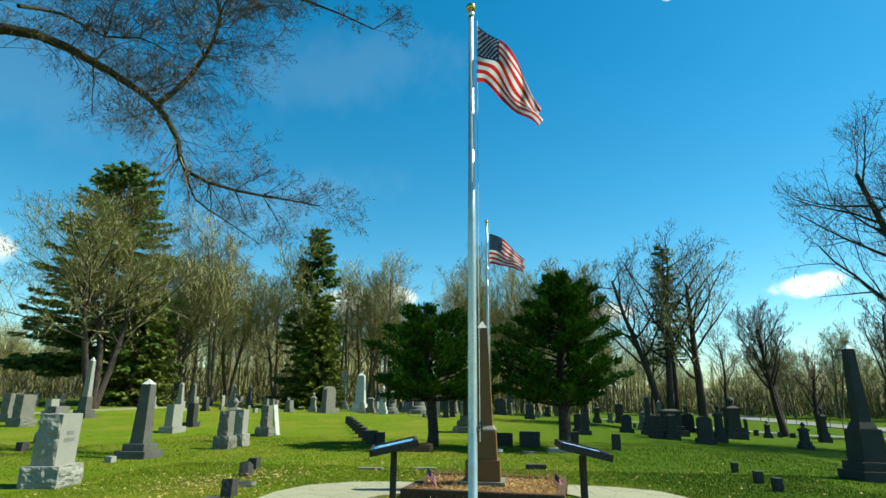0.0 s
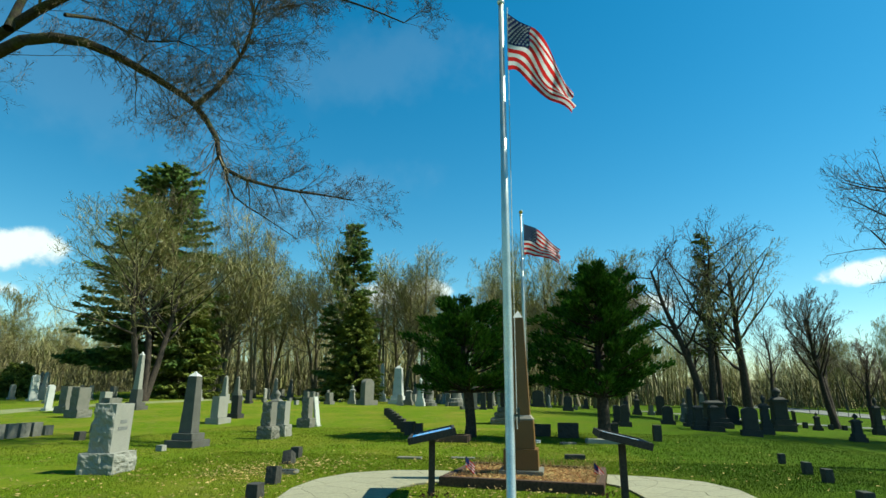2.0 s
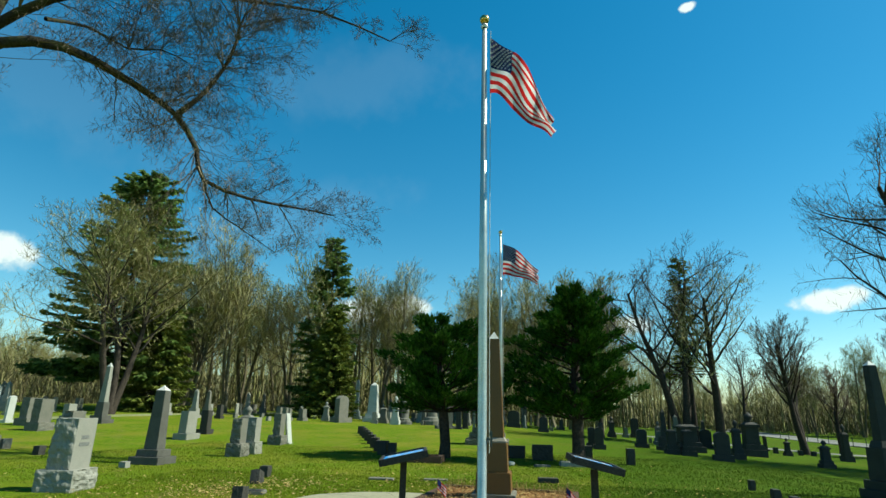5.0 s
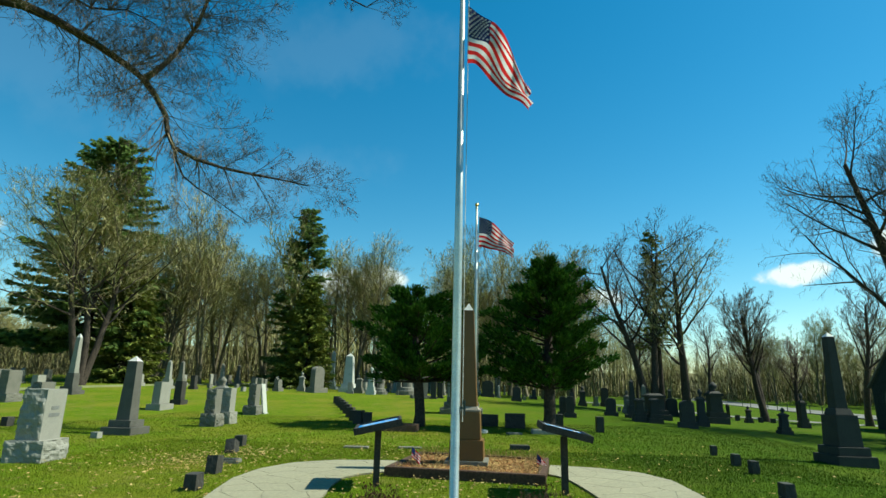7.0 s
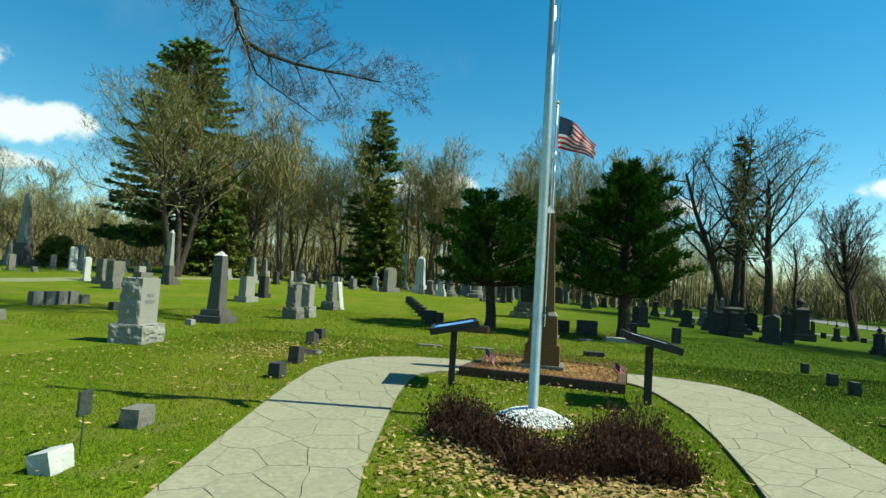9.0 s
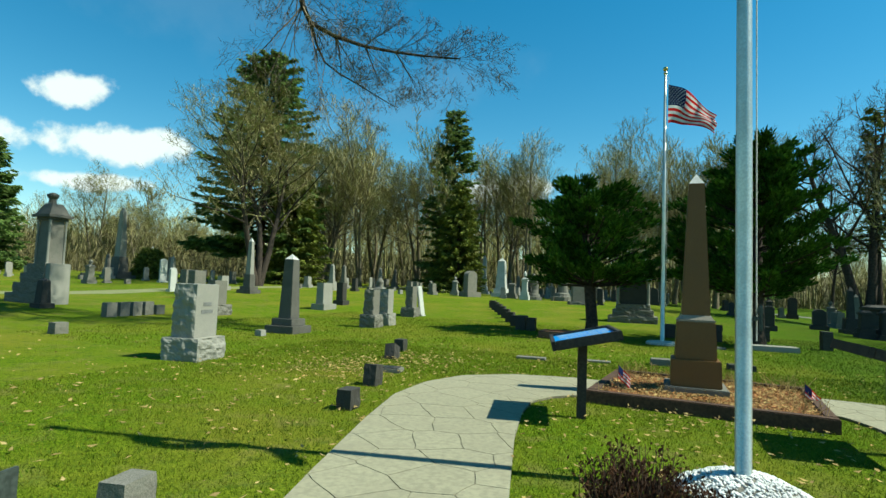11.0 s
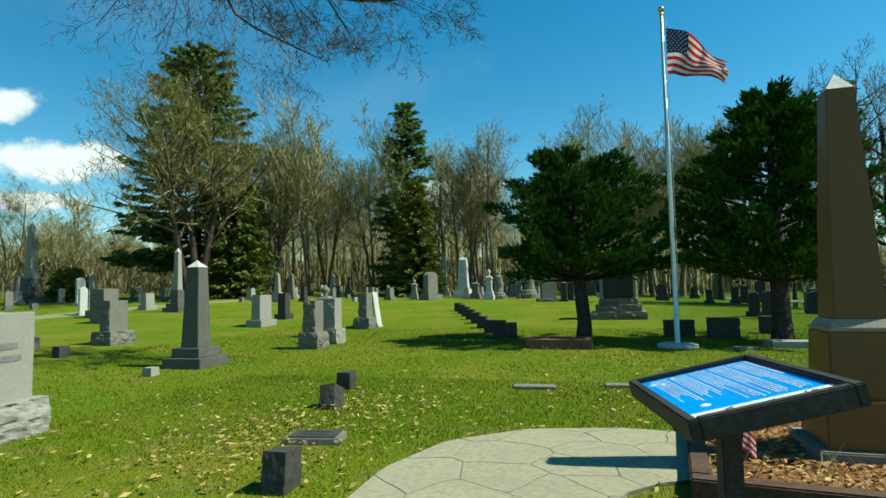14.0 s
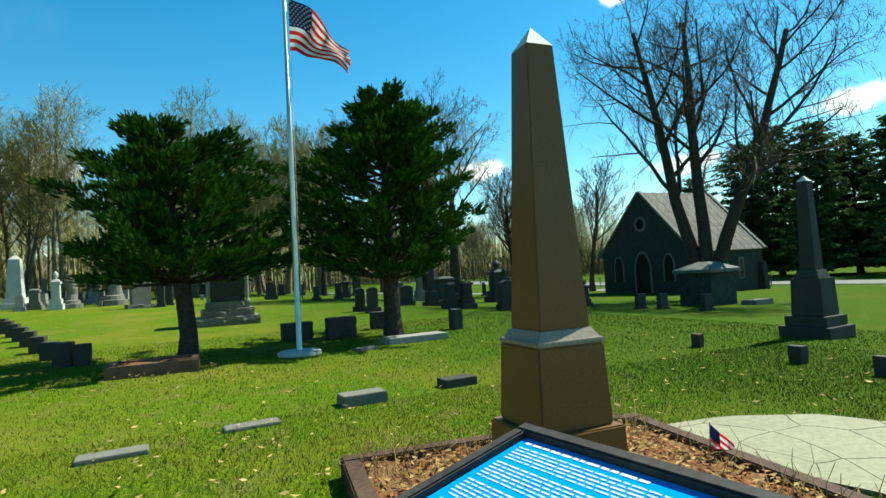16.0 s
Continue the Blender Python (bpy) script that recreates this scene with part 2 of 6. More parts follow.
def big_mesh(name, verts, faces, material):
    """A mesh from arrays: verts (n, 3), faces (m, k)."""
    me = bpy.data.meshes.new(name)
    m, k = faces.shape
    me.vertices.add(len(verts))
    me.vertices.foreach_set("co", np.asarray(verts, dtype=np.float32).ravel())
    me.loops.add(m * k)
    me.loops.foreach_set("vertex_index", faces.astype(np.int32).ravel())
    me.polygons.add(m)
    me.polygons.foreach_set("loop_start", np.arange(0, m * k, k, dtype=np.int32))
    me.update(calc_edges=True)
    me.materials.append(material)
    return me


def from_bm(name, bm, material, smooth=False):
    me = bpy.data.meshes.new(name)
    bmesh.ops.recalc_face_normals(bm, faces=bm.faces)
    bm.to_mesh(me)
    bm.free()
    me.materials.append(material)
    if smooth:
        me.polygons.foreach_set("use_smooth", [True] * len(me.polygons))
    return me


def part(name, data, material, parent, label="", at=None, smooth=False):
    """One mesh object under a thing or a part."""
    if isinstance(data, bmesh.types.BMesh):
        data = from_bm(name, data, material, smooth)
    ob = new(name, data)
    ob.parent = parent
    if at is not None:
        ob.matrix_basis = at
    if label:
        tagged(ob, label)
    return ob


def thing(name, x, y, rot=0.0, z=None, label="", category="", group="", kind="", sink=0.0):
    ob = new(name)
    ob.empty_display_size = 0.1
    ob.matrix_basis = pose(x, y, (gz(x, y) if z is None else z) - sink, 0, 0, rot)
    return tagged(ob, label, category, group, kind)


def box(w, d, h, z=0.0, top=1.0, topd=None, bevel=0.01, x=0.0, y=0.0):
    """A block with its base at z; top: scale of its upper face."""
    topd = top if topd is None else topd
    bm = bmesh.new()
    lo = [bm.verts.new((x + sx * w / 2, y + sy * d / 2, z)) for sx, sy in ((-1, -1), (1, -1), (1, 1), (-1, 1))]
    hi = [bm.verts.new((x + sx * w / 2 * top, y + sy * d / 2 * topd, z + h)) for sx, sy in ((-1, -1), (1, -1), (1, 1), (-1, 1))]
    bm.faces.new(lo[::-1])
    bm.faces.new(hi)
    for i in range(4):
        bm.faces.new((lo[i], lo[(i + 1) % 4], hi[(i + 1) % 4], hi[i]))
    if bevel:
        bmesh.ops.bevel(bm, geom=bm.edges[:], offset=bevel, segments=2, affect='EDGES')
    return bm


def rough_box(w, d, h, z=0.0, amp=0.03, seed=0, front=False, top_smooth=True):
    """A quarry-faced block: its sides bulge and break; front: the +x side is dressed smooth."""
    bm = bmesh.new()
    bmesh.ops.create_cube(bm, size=1.0)
    cuts = max(3, min(18, int(max(w, d, h) / 0.055)))
    bmesh.ops.subdivide_edges(bm, edges=bm.edges[:], cuts=cuts, use_grid_fill=True)
    off = Vector((seed * 3.1, seed * 1.7, seed))
    for v in bm.verts:
        u = v.co.copy()
        p = Vector((u.x * w, u.y * d, (u.z + 0.5) * h + z))
        edge = max(abs(u.x), abs(u.y))
        side = Vector((u.x if abs(u.x) > 0.49 else 0, u.y if abs(u.y) > 0.49 else 0, 0))
        k = (noise.fractal(p * 7 + off, 1.0, 2.0, 4) + 0.22 * (noise.cell(p * 8 + off) - 0.5)) * amp + amp * 0.5 * (1 - (2 * u.z) ** 2)
        if front and u.x > 0.49:
            k = 0
        if side.length and abs(u.z) < 0.49:
            p += side.normalized() * k
        elif not top_smooth and u.z > 0.49:
            p.z += k * 0.3
        v.co = p
    return bm


def lathe(profile, n=12):
    """A turned body from (radius, z) pairs."""
    bm = bmesh.new()
    rings = [[bm.verts.new((r * math.cos(2 * math.pi * i / n), r * math.sin(2 * math.pi * i / n), z)) for i in range(n)] for r, z in profile]
    for a, b in zip(rings, rings[1:]):
        for i in range(n):
            bm.faces.new((a[i], a[(i + 1) % n], b[(i + 1) % n], b[i]))
    bm.faces.new(rings[0][::-1])
    bm.faces.new(rings[-1])
    return bm


def joined(*bms):
    out = bms[0]
    for b in bms[1:]:
        me = bpy.data.meshes.new("join")
        b.to_mesh(me)
        b.free()
        out.from_mesh(me)
        bpy.data.meshes.remove(me)
    return out


def pyramid(w, h, z):
    bm = bmesh.new()
    lo = [bm.verts.new((sx * w / 2, sy * w / 2, z)) for sx, sy in ((-1, -1), (1, -1), (1, 1), (-1, 1))]
    t = bm.verts.new((0, 0, z + h))
    bm.faces.new(lo[::-1])
    for i in range(4):
        bm.faces.new((lo[i], lo[(i + 1) % 4], t))
    return bm


# ---- ground ----
def spaced(lo, hi, near_lo, near_hi, step, grow):
    near = list(np.arange(near_lo, near_hi + step / 2, step))
    out, s = near[:], step
    while out[-1] < hi:
        s *= grow
        out.append(out[-1] + s)
    s = step
    while out[0] > lo:
        s *= grow
        out.insert(0, out[0] - s)
    return out


xs, ys = spaced(-1500, 1500, -12, 12, 0.5, 1.25), spaced(-600, 2500, -2, 26, 0.5, 1.25)
gv = [(x, y, gz(x, y) + (0.015 * noise.noise((x * 0.7, y * 0.7, 0)) - 0.012 if abs(x) < 40 and y < 80 else 0)) for y in ys for x in xs]
nx = len(xs)
gf = [(j * nx + i, j * nx + i + 1, (j + 1) * nx + i + 1, (j + 1) * nx + i) for j in range(len(ys) - 1) for i in range(nx - 1)]
ground = new("ground", mesh_of("ground", gv, gf, LAWN, True))
tagged(ground, "mown spring lawn, green with straw patches", "lawn", kind="structure")

# the path's two arms: pairs of (outer edge, inner edge)
LEFT_ARM = [((-0.6, -4.0), (0.95, -4.0)), ((-0.6, -1.0), (0.95, -1.0)), ((-0.75, 1.0), (0.75, 1.0)), ((-1.2, 2.6), (0.2, 2.7)), ((-1.66, 3.8), (-0.33, 4.1)), ((-1.95, 4.9), (-0.58, 5.0)), ((-2.35, 6.4), (-0.9, 6.6)), ((-2.75, 8.0), (-1.17, 8.0)),
            ((-3.02, 9.3), (-1.32, 9.1)), ((-3.02, 10.4), (-1.34, 9.8)), ((-2.72, 11.3), (-1.15, 10.25)), ((-2.0, 11.9), (-0.9, 10.5)), ((-1.1, 12.1), (-0.7, 10.6)), ((-0.5, 12.05), (-0.6, 10.65))]
RIGHT_ARM = [((2.45, -4.0), (1.05, -4.0)), ((2.5, -1.0), (1.05, -1.0)), ((2.85, 0.8), (1.3, 0.9)), ((3.4, 2.6), (1.95, 2.8)), ((3.85, 4.5), (2.45, 4.5)), ((4.08, 6.2), (2.6, 6.0)), ((4.17, 7.8), (2.68, 7.4)), ((4.28, 9.4), (2.68, 8.7)), ((4.27, 10.8), (2.55, 9.8)), ((3.94, 11.65), (2.45, 10.4)), ((3.2, 12.1), (2.32, 10.8)), ((2.3, 12.25), (2.15, 11.0))]


def strip_point(arm, s, t):
    i = min(int(s), len(arm) - 2)
    f = s - i
    o = [arm[i][0][k] * (1 - f) + arm[i + 1][0][k] * f for k in (0, 1)]
    n_ = [arm[i][1][k] * (1 - f) + arm[i + 1][1][k] * f for k in (0, 1)]
    return o[0] * (1 - t) + n_[0] * t, o[1] * (1 - t) + n_[1] * t


def on_path(x, y, margin=0.0):
    for arm in (LEFT_ARM, RIGHT_ARM):
        for (a, b), (c, d) in zip(arm, arm[1:]):
            q = (a, b, d, c)
            side = [(q[(i + 1) % 4][0] - q[i][0]) * (y - q[i][1]) - (q[(i + 1) % 4][1] - q[i][1]) * (x - q[i][0]) for i in range(4)]
            if all(v >= 0 for v in side) or all(v <= 0 for v in side):
                return True
    return False


def clip(poly, px, py, nx_, ny_):
    out = []
    for i in range(len(poly)):
        a, b = poly[i], poly[(i + 1) % len(poly)]
        da, db = (a[0] - px) * nx_ + (a[1] - py) * ny_, (b[0] - px) * nx_ + (b[1] - py) * ny_
        if da <= 0:
            out.append(a)
        if da * db < 0:
            f = da / (da - db)
            out.append((a[0] + (b[0] - a[0]) * f, a[1] + (b[1] - a[1]) * f))
    return out


def arm_cells(arm, seed):
    """Irregular flags laid along one arm, as outlines in the plan."""
    rng = random.Random(seed)
    lens = [0.0]
    for a, b in zip(arm, arm[1:]):
        m0, m1 = [(a[0][k] + a[1][k]) / 2 for k in (0, 1)], [(b[0][k] + b[1][k]) / 2 for k in (0, 1)]
        lens.append(lens[-1] + math.dist(m0, m1))
    L, W = lens[-1], 1.55
    seeds = []
    for k in range(4000):
        p = (rng.uniform(-0.3, L + 0.3), rng.uniform(-0.3, W + 0.3))
        apart = rng.uniform(0.34, 0.74)
        if all(math.dist(p, q) > apart for q in seeds):
            seeds.append(p)
    cells = []
    for p in seeds:
        poly = [(0, 0), (L, 0), (L, W), (0, W)]
        for q in seeds:
            if q is not p and math.dist(p, q) < 2.2:
                d = math.dist(p, q)
                nxx, nyy = (q[0] - p[0]) / d, (q[1] - p[1]) / d
                poly = clip(poly, (p[0] + q[0]) / 2 - nxx * 0.0045, (p[1] + q[1]) / 2 - nyy * 0.0045, nxx, nyy)
                if len(poly) < 3:
                    break
        if len(poly) < 3:
            continue
        fine = []
        for i in range(len(poly)):
            a, b = poly[i], poly[(i + 1) % len(poly)]
            k = max(1, int(math.dist(a, b) / 0.12))
            fine += [(a[0] + (b[0] - a[0]) * j / k, a[1] + (b[1] - a[1]) * j / k) for j in range(k)]
        world_poly = []
        for s0, t0 in fine:
            bend = 0.035 * min(1.0, t0 / 0.1, (W - t0) / 0.1)
            s, t = min(L, max(0.0, s0 + bend * noise.noise((s0 * 4, t0 * 4, seed)))), t0 + bend * noise.noise((s0 * 4, t0 * 4, seed + 9))
            i = 0
            while i < len(lens) - 2 and s > lens[i + 1]:
                i += 1
            world_poly.append(strip_point(arm, i + min(1, (s - lens[i]) / (lens[i + 1] - lens[i])), t / W))
        cells.append(world_poly)
    return cells


BED_C, BED_R, BED_W, BED_D = (0.78, 11.27), -7.0, 2.75, 2.45


def in_bed(x, y, margin=0.0):
    dx, dy = x - BED_C[0], y - BED_C[1]
    a = radians(BED_R)
    u, v = dx * math.cos(a) + dy * math.sin(a), -dx * math.sin(a) + dy * math.cos(a)
    return abs(u) < BED_W / 2 + margin and abs(v) < BED_D / 2 + margin


# ---- graves ----
def writing_bars(parent, w, h, x, z, rows, material=INSCRIPTION, seed=0):
    """Carved lines that cannot be read, on a face that looks along +x."""
    rng = random.Random(seed)
    for r in range(rows):
        ww = w * rng.uniform(0.6, 1.0)
        zz = z + h * (0.5 - (r + 0.5) / rows)
        part("carved_line", box(0.008, ww, h / rows * 0.5, zz, bevel=0, x=x), material, parent)


def headstone(x, y, rot, w, d, h, base, material=GRANITE, rough=0.03, label="", seed=0, lines=1, tilt=0.0, top="flat", group="gravestones"):
    """A die on a base; its face looks along +x before rot. base: (depth, width, height)."""
    t = thing("headstone", x, y, rot, label=label, category="gravestone", group=group, sink=0.05)
    bd, bw, bh = base
    if bh:
        part("base", rough_box(bd, bw, bh + 0.05, 0, rough, seed + 1) if rough else box(bd, bw, bh + 0.05, 0, bevel=0.015), material, t)
    z0 = bh + 0.05
    if top == "round":
        bm = bmesh.new()
        outline = [(-w / 2, 0), (w / 2, 0)] + [(w / 2 * math.cos(a), h - w * 0.32 + w * 0.32 * math.sin(a)) for a in np.linspace(0, math.pi, 13)]
        f = bm.faces.new([bm.verts.new((-d / 2, u, z0 + v)) for u, v in outline])
        ex = bmesh.ops.extrude_face_region(bm, geom=[f])
        bmesh.ops.translate(bm, vec=(d, 0, 0), verts=[v for v in ex["geom"] if isinstance(v, bmesh.types.BMVert)])
        bmesh.ops.bevel(bm, geom=[e for e in bm.edges], offset=0.01, segments=1, affect='EDGES')
        die = bm
    elif rough:
        die = rough_box(d, w, h, z0, rough, seed + 2, front=True, top_smooth=False)
    else:
        die = box(d, w, h, z0, 0.94, 0.97, 0.015)
    o = part("die", die, material, t, at=pose(0, 0, 0, 0, tilt, 0))
    if lines:
        writing_bars(o, w * 0.55, h * 0.28, d / 2 + 0.001, z0 + h * 0.52, lines, seed=seed)
    return t


def marker(x, y, rot, w, d, h, material=GRANITE_DARK, label="small dark granite grave marker in the lawn", tilt=0, roll=0, category="grave marker", group="small markers", slope=0.8):
    t = thing("grave_marker", x, y, rot, label=label, category=category, group=group, sink=0.06)
    part("stone", box(d, w, h + 0.06, 0, 1.0, 1.0, 0.012) if slope >= 1 else rough_box(d, w, h + 0.06, 0, 0.012, int(abs(x * 7 + y * 3)) % 50, top_smooth=False), material, t, at=pose(0, 0, 0, tilt, roll, 0))
    return t


def obelisk(x, y, rot, tiers, shaft, material, label, tip=None, tip_h=0.2, rough=False, name="obelisk_monument", group="", base=None):
    """tiers: (width, height, top scale) from the ground up; shaft: (low width, high width, height)."""
    t = thing(name, x, y, rot, label=label, category="obelisk", group=group, sink=0.05)
    z = 0.0
    for i, (w, h, s) in enumerate(tiers):
        hh = h + (0.05 if i == 0 else 0)
        part("base" if i < len(tiers) - 1 else "plinth", rough_box(w, w, hh, z, 0.02, i) if rough and i == len(tiers) - 1 else box(w, w, hh, z, s, s, 0.012), base or material, t, "dark granite plinth" if base and i == len(tiers) - 1 else "")
        z += hh
    part("shaft", box(shaft[0], shaft[0], shaft[2], z, shaft[1] / shaft[0], None, 0.008), material, t)
    part("tip", pyramid(shaft[1] * 0.985, tip_h, z + shaft[2] - 0.004), tip or material, t)
    return t


def pedestal(x, y, rot, w, h, material, label, urn=True, seed=0):
    """A stepped monument with a die, a cornice and an urn or a small cross."""
    t = thing("pedestal_monument", x, y, rot, label=label, category="monument", group="monuments", sink=0.05)
    part("base", box(w, w, h * 0.14 + 0.05, 0), material, t)
    part("step", box(w * 0.8, w * 0.8, h * 0.12, h * 0.14 + 0.05), material, t)
    part("die", box(w * 0.6, w * 0.6, h * 0.38, h * 0.26 + 0.05, 0.92), material, t)
    part("cornice", joined(box(w * 0.72, w * 0.72, h * 0.06, h * 0.64 + 0.05), box(w * 0.6, w * 0.6, h * 0.06, h * 0.70 + 0.05, 0.6)), material, t)
    if urn:
        r = w * 0.2
        part("urn", lathe([(r * 0.6, h * 0.76 + 0.05), (r * 0.4, h * 0.8), (r, h * 0.88), (r * 0.95, h * 0.92), (r * 0.5, h * 0.96), (r * 0.1, h)], 12), material, t, smooth=True)
    return t

# ---- trees ----
def tubes(lines, sides):
    """Tapering limbs: lines is a list of (points, radii)."""
    V, Fc, base = [], [], 0
    ang = np.linspace(0, 2 * np.pi, sides, endpoint=False)
    ca, sa = np.cos(ang), np.sin(ang)
    idx = np.arange(sides)
    for pts, rad in lines:
        p = np.asarray(pts, dtype=float)
        r = np.asarray(rad, dtype=float)
        d = np.gradient(p, axis=0)
        d /= np.linalg.norm(d, axis=1)[:, None] + 1e-9
        ref = np.array((0.0, 0.0, 1.0)) if abs(d[0][2]) < 0.8 else np.array((1.0, 0.0, 0.0))
        a = np.cross(d, ref)
        a /= np.linalg.norm(a, axis=1)[:, None] + 1e-9
        b = np.cross(d, a)
        ring = p[:, None, :] + r[:, None, None] * (ca[None, :, None] * a[:, None, :] + sa[None, :, None] * b[:, None, :])
        V.append(ring.reshape(-1, 3))
        n = len(p)
        for k in range(n - 1):
            o = base + k * sides
            Fc.append(np.stack((o + idx, o + (idx + 1) % sides, o + sides + (idx + 1) % sides, o + sides + idx), 1)[:1 if sides == 2 else sides])
        base += n * sides
    return np.concatenate(V), np.concatenate(Fc)


def grow(rng, start, way, length, radius, level, spec, out, tips, least=0.005):
    """One limb and all that springs from it. spec: per level (children, angle, length ratio, lift, wander)."""
    kids, angle, ratio, lift, wander = spec[level]
    n = 1 if level + 1 >= len(spec) else (8, 6, 4, 2, 2, 2)[min(level, 5)]
    p, d = Vector(start), Vector(way).normalized()
    pts, rad = [p.copy()], [radius]
    for i in range(n):
        d = (d + Vector((rng.gauss(0, wander), rng.gauss(0, wander), rng.gauss(0, wander) + lift))).normalized()
        p = p + d * (length / n)
        pts.append(p.copy())
        rad.append(radius * (1 - 0.72 * (i + 1) / n))
    out[min(level, 5)].append((pts, rad))
    if level + 1 >= len(spec):
        tips.append(pts[-1])
        return
    low = 0.35 if level == 0 else 0.2
    for k in range(kids):
        f = low + (1 - low) * (k + rng.random()) / kids
        i = min(int(f * n), n - 1)
        q = pts[i].lerp(pts[i + 1], f * n - i)
        axis = (pts[i + 1] - pts[i]).normalized()
        side = axis.orthogonal().normalized()
        side.rotate(Matrix.Rotation(k * 2.4 + rng.uniform(-0.6, 0.6), 3, axis))
        a = radians(angle * rng.uniform(0.7, 1.25))
        w = axis * math.cos(a) + side * math.sin(a)
        grow(rng, q, w, length * ratio * (1.15 - 0.55 * f if level == 0 else 1.1 - 0.5 * f) * rng.uniform(0.75, 1.2), max(least, rad[i] * (0.5 if level else 0.42)), level + 1, spec, out, tips, least)


SPECS = {
    "vase": [(14, 44, 0.46, 0.02, 0.04), (8, 38, 0.52, 0.08, 0.08), (7, 38, 0.50, 0.05, 0.10), (7, 40, 0.6, 0.03, 0.12), (0, 0, 0, 0.0, 0.1)],
    "crown": [(16, 54, 0.50, 0.0, 0.05), (8, 40, 0.50, 0.09, 0.09), (6, 40, 0.52, 0.06, 0.12), (6, 42, 0.6, 0.04, 0.14), (0, 0, 0, 0, 0.1)],
    "upright": [(14, 40, 0.46, 0.03, 0.05), (8, 36, 0.52, 0.08, 0.08), (6, 38, 0.52, 0.06, 0.11), (6, 42, 0.62, 0.04, 0.13), (0, 0, 0, 0.02, 0.1)],
    "spreading": [(13, 52, 0.58, 0.02, 0.06), (9, 42, 0.54, 0.07, 0.10), (7, 42, 0.52, 0.04, 0.13), (7, 45, 0.58, 0.02, 0.15), (0, 0, 0, 0, 0.1)],
    "oak": [(13, 56, 0.46, 0.03, 0.05), (9, 42, 0.54, 0.07, 0.09), (7, 42, 0.52, 0.04, 0.12), (7, 45, 0.6, 0.03, 0.14), (0, 0, 0, 0.0, 0.1)],
    "fan": [(14, 56, 0.42, 0.05, 0.05), (9, 46, 0.56, 0.06, 0.10), (7, 45, 0.52, 0.03, 0.13), (7, 45, 0.6, 0.02, 0.15), (0, 0, 0, 0.0, 0.1)],
    "slim": [(16, 36, 0.34, 0.02, 0.04), (8, 40, 0.55, 0.06, 0.09), (8, 42, 0.60, 0.04, 0.13), (0, 0, 0, 0.0, 0.1)],
}


def bare_tree_parts(seed, height, radius, style, twig=TWIG, bark=BARK, stems=1, lean=0.0, buds=0, split=True, ways=None, least=0.016):
    rng = random.Random(seed)
    out, tips = {i: [] for i in range(6)}, []
    for s in range(stems):
        a = rng.uniform(0, 6.28)
        w = Vector((math.cos(a) * (lean + 0.16 * (stems > 1)), math.sin(a) * (lean + 0.16 * (stems > 1)), 1))
        if ways:
            w = Vector(ways[s])
        grow(rng, Vector((math.cos(a), math.sin(a), 0)) * radius * (0.35 if ways else 0.7) * (stems > 1) + Vector((0, 0, -0.2)), w, height * (0.82 if style != "slim" else 0.95) * rng.uniform(0.9, 1.05), radius, 0, SPECS[style], out, tips, least)
    for pts, rad in out[0]:
        rad[0] *= 1.35
    if split:
        parts = [("trunk", tubes(out[0], 9), bark)] + [("limb", tubes([x], 6), bark) for x in out[1]]
    else:
        V, Fc = tubes(out[0], 6)
        V2, F2 = tubes(out[1], 4)
        parts = [("trunk", (np.concatenate((V, V2)), np.concatenate((Fc, F2 + len(V)))), bark)]
    fine = [x for k in (2, 3, 4, 5) for x in out[k]]
    V, Fc = tubes(fine, 2)
    if split:
        stout, thin = out[2], [x for k in (3, 4, 5) for x in out[k]]
        V, Fc = tubes(thin, 2)
        V2, F2 = tubes(stout, 4)
        V, Fc = np.concatenate((V, V2)), np.concatenate((Fc, F2 + len(V)))
    parts.append(("crown", (V, Fc), twig))
    if buds:
        V, n = [], 0
        for p in tips:
            for _ in range(buds):
                c = np.array(p) + np.array([rng.gauss(0, 0.12) for _ in range(3)])
                V += [c, c + np.array((rng.uniform(-.09, .09), rng.uniform(-.09, .09), 0.08)), c + np.array((rng.uniform(-.09, .09), rng.uniform(-.09, .09), -0.05))]
        V = np.array(V)
        parts.append(("new_leaf", (V, np.arange(len(V)).reshape(-1, 3)), BUD))
    return parts


def plant(name, parts, x, y, rot, label, category="tree", group="", scale=1.0):
    t = thing(name, x, y, rot, label=label, category=category, group=group)
    t.scale = (scale, scale, scale)
    for pname, (V, Fc), m in parts:
        part(pname, big_mesh(pname, V, Fc, m), m, t)
    return t


def sprays(rng, centres, ways, length, width, droop=0.0):
    """Small pointed tufts of foliage: two crossed blades each."""
    C, W = np.asarray(centres), np.asarray(ways)
    W = W / (np.linalg.norm(W, axis=1)[:, None] + 1e-9)
    n = len(C)
    rs = np.random.RandomState(rng.randrange(10 ** 6))
    side = np.cross(W, rs.normal(size=(n, 3)))
    side /= np.linalg.norm(side, axis=1)[:, None] + 1e-9
    L = (length * rs.uniform(0.6, 1.3, n))[:, None]
    B = (width * rs.uniform(0.6, 1.3, n))[:, None]
    tip = C + W * L + np.array((0, 0, -droop)) * L
    up = np.cross(side, W)
    V = np.stack((C - W * L * 0.25, C + W * L * 0.35 + side * B, tip, C + W * L * 0.35 - side * B, C + W * L * 0.4 + up * B * 0.7, C + W * L * 0.4 - up * B * 0.7), 1).reshape(-1, 3)
    o = np.arange(n) * 6
    Fc = np.concatenate((np.stack((o, o + 1, o + 2, o + 3), 1), np.stack((o, o + 4, o + 2, o + 5), 1)))
    return V, Fc


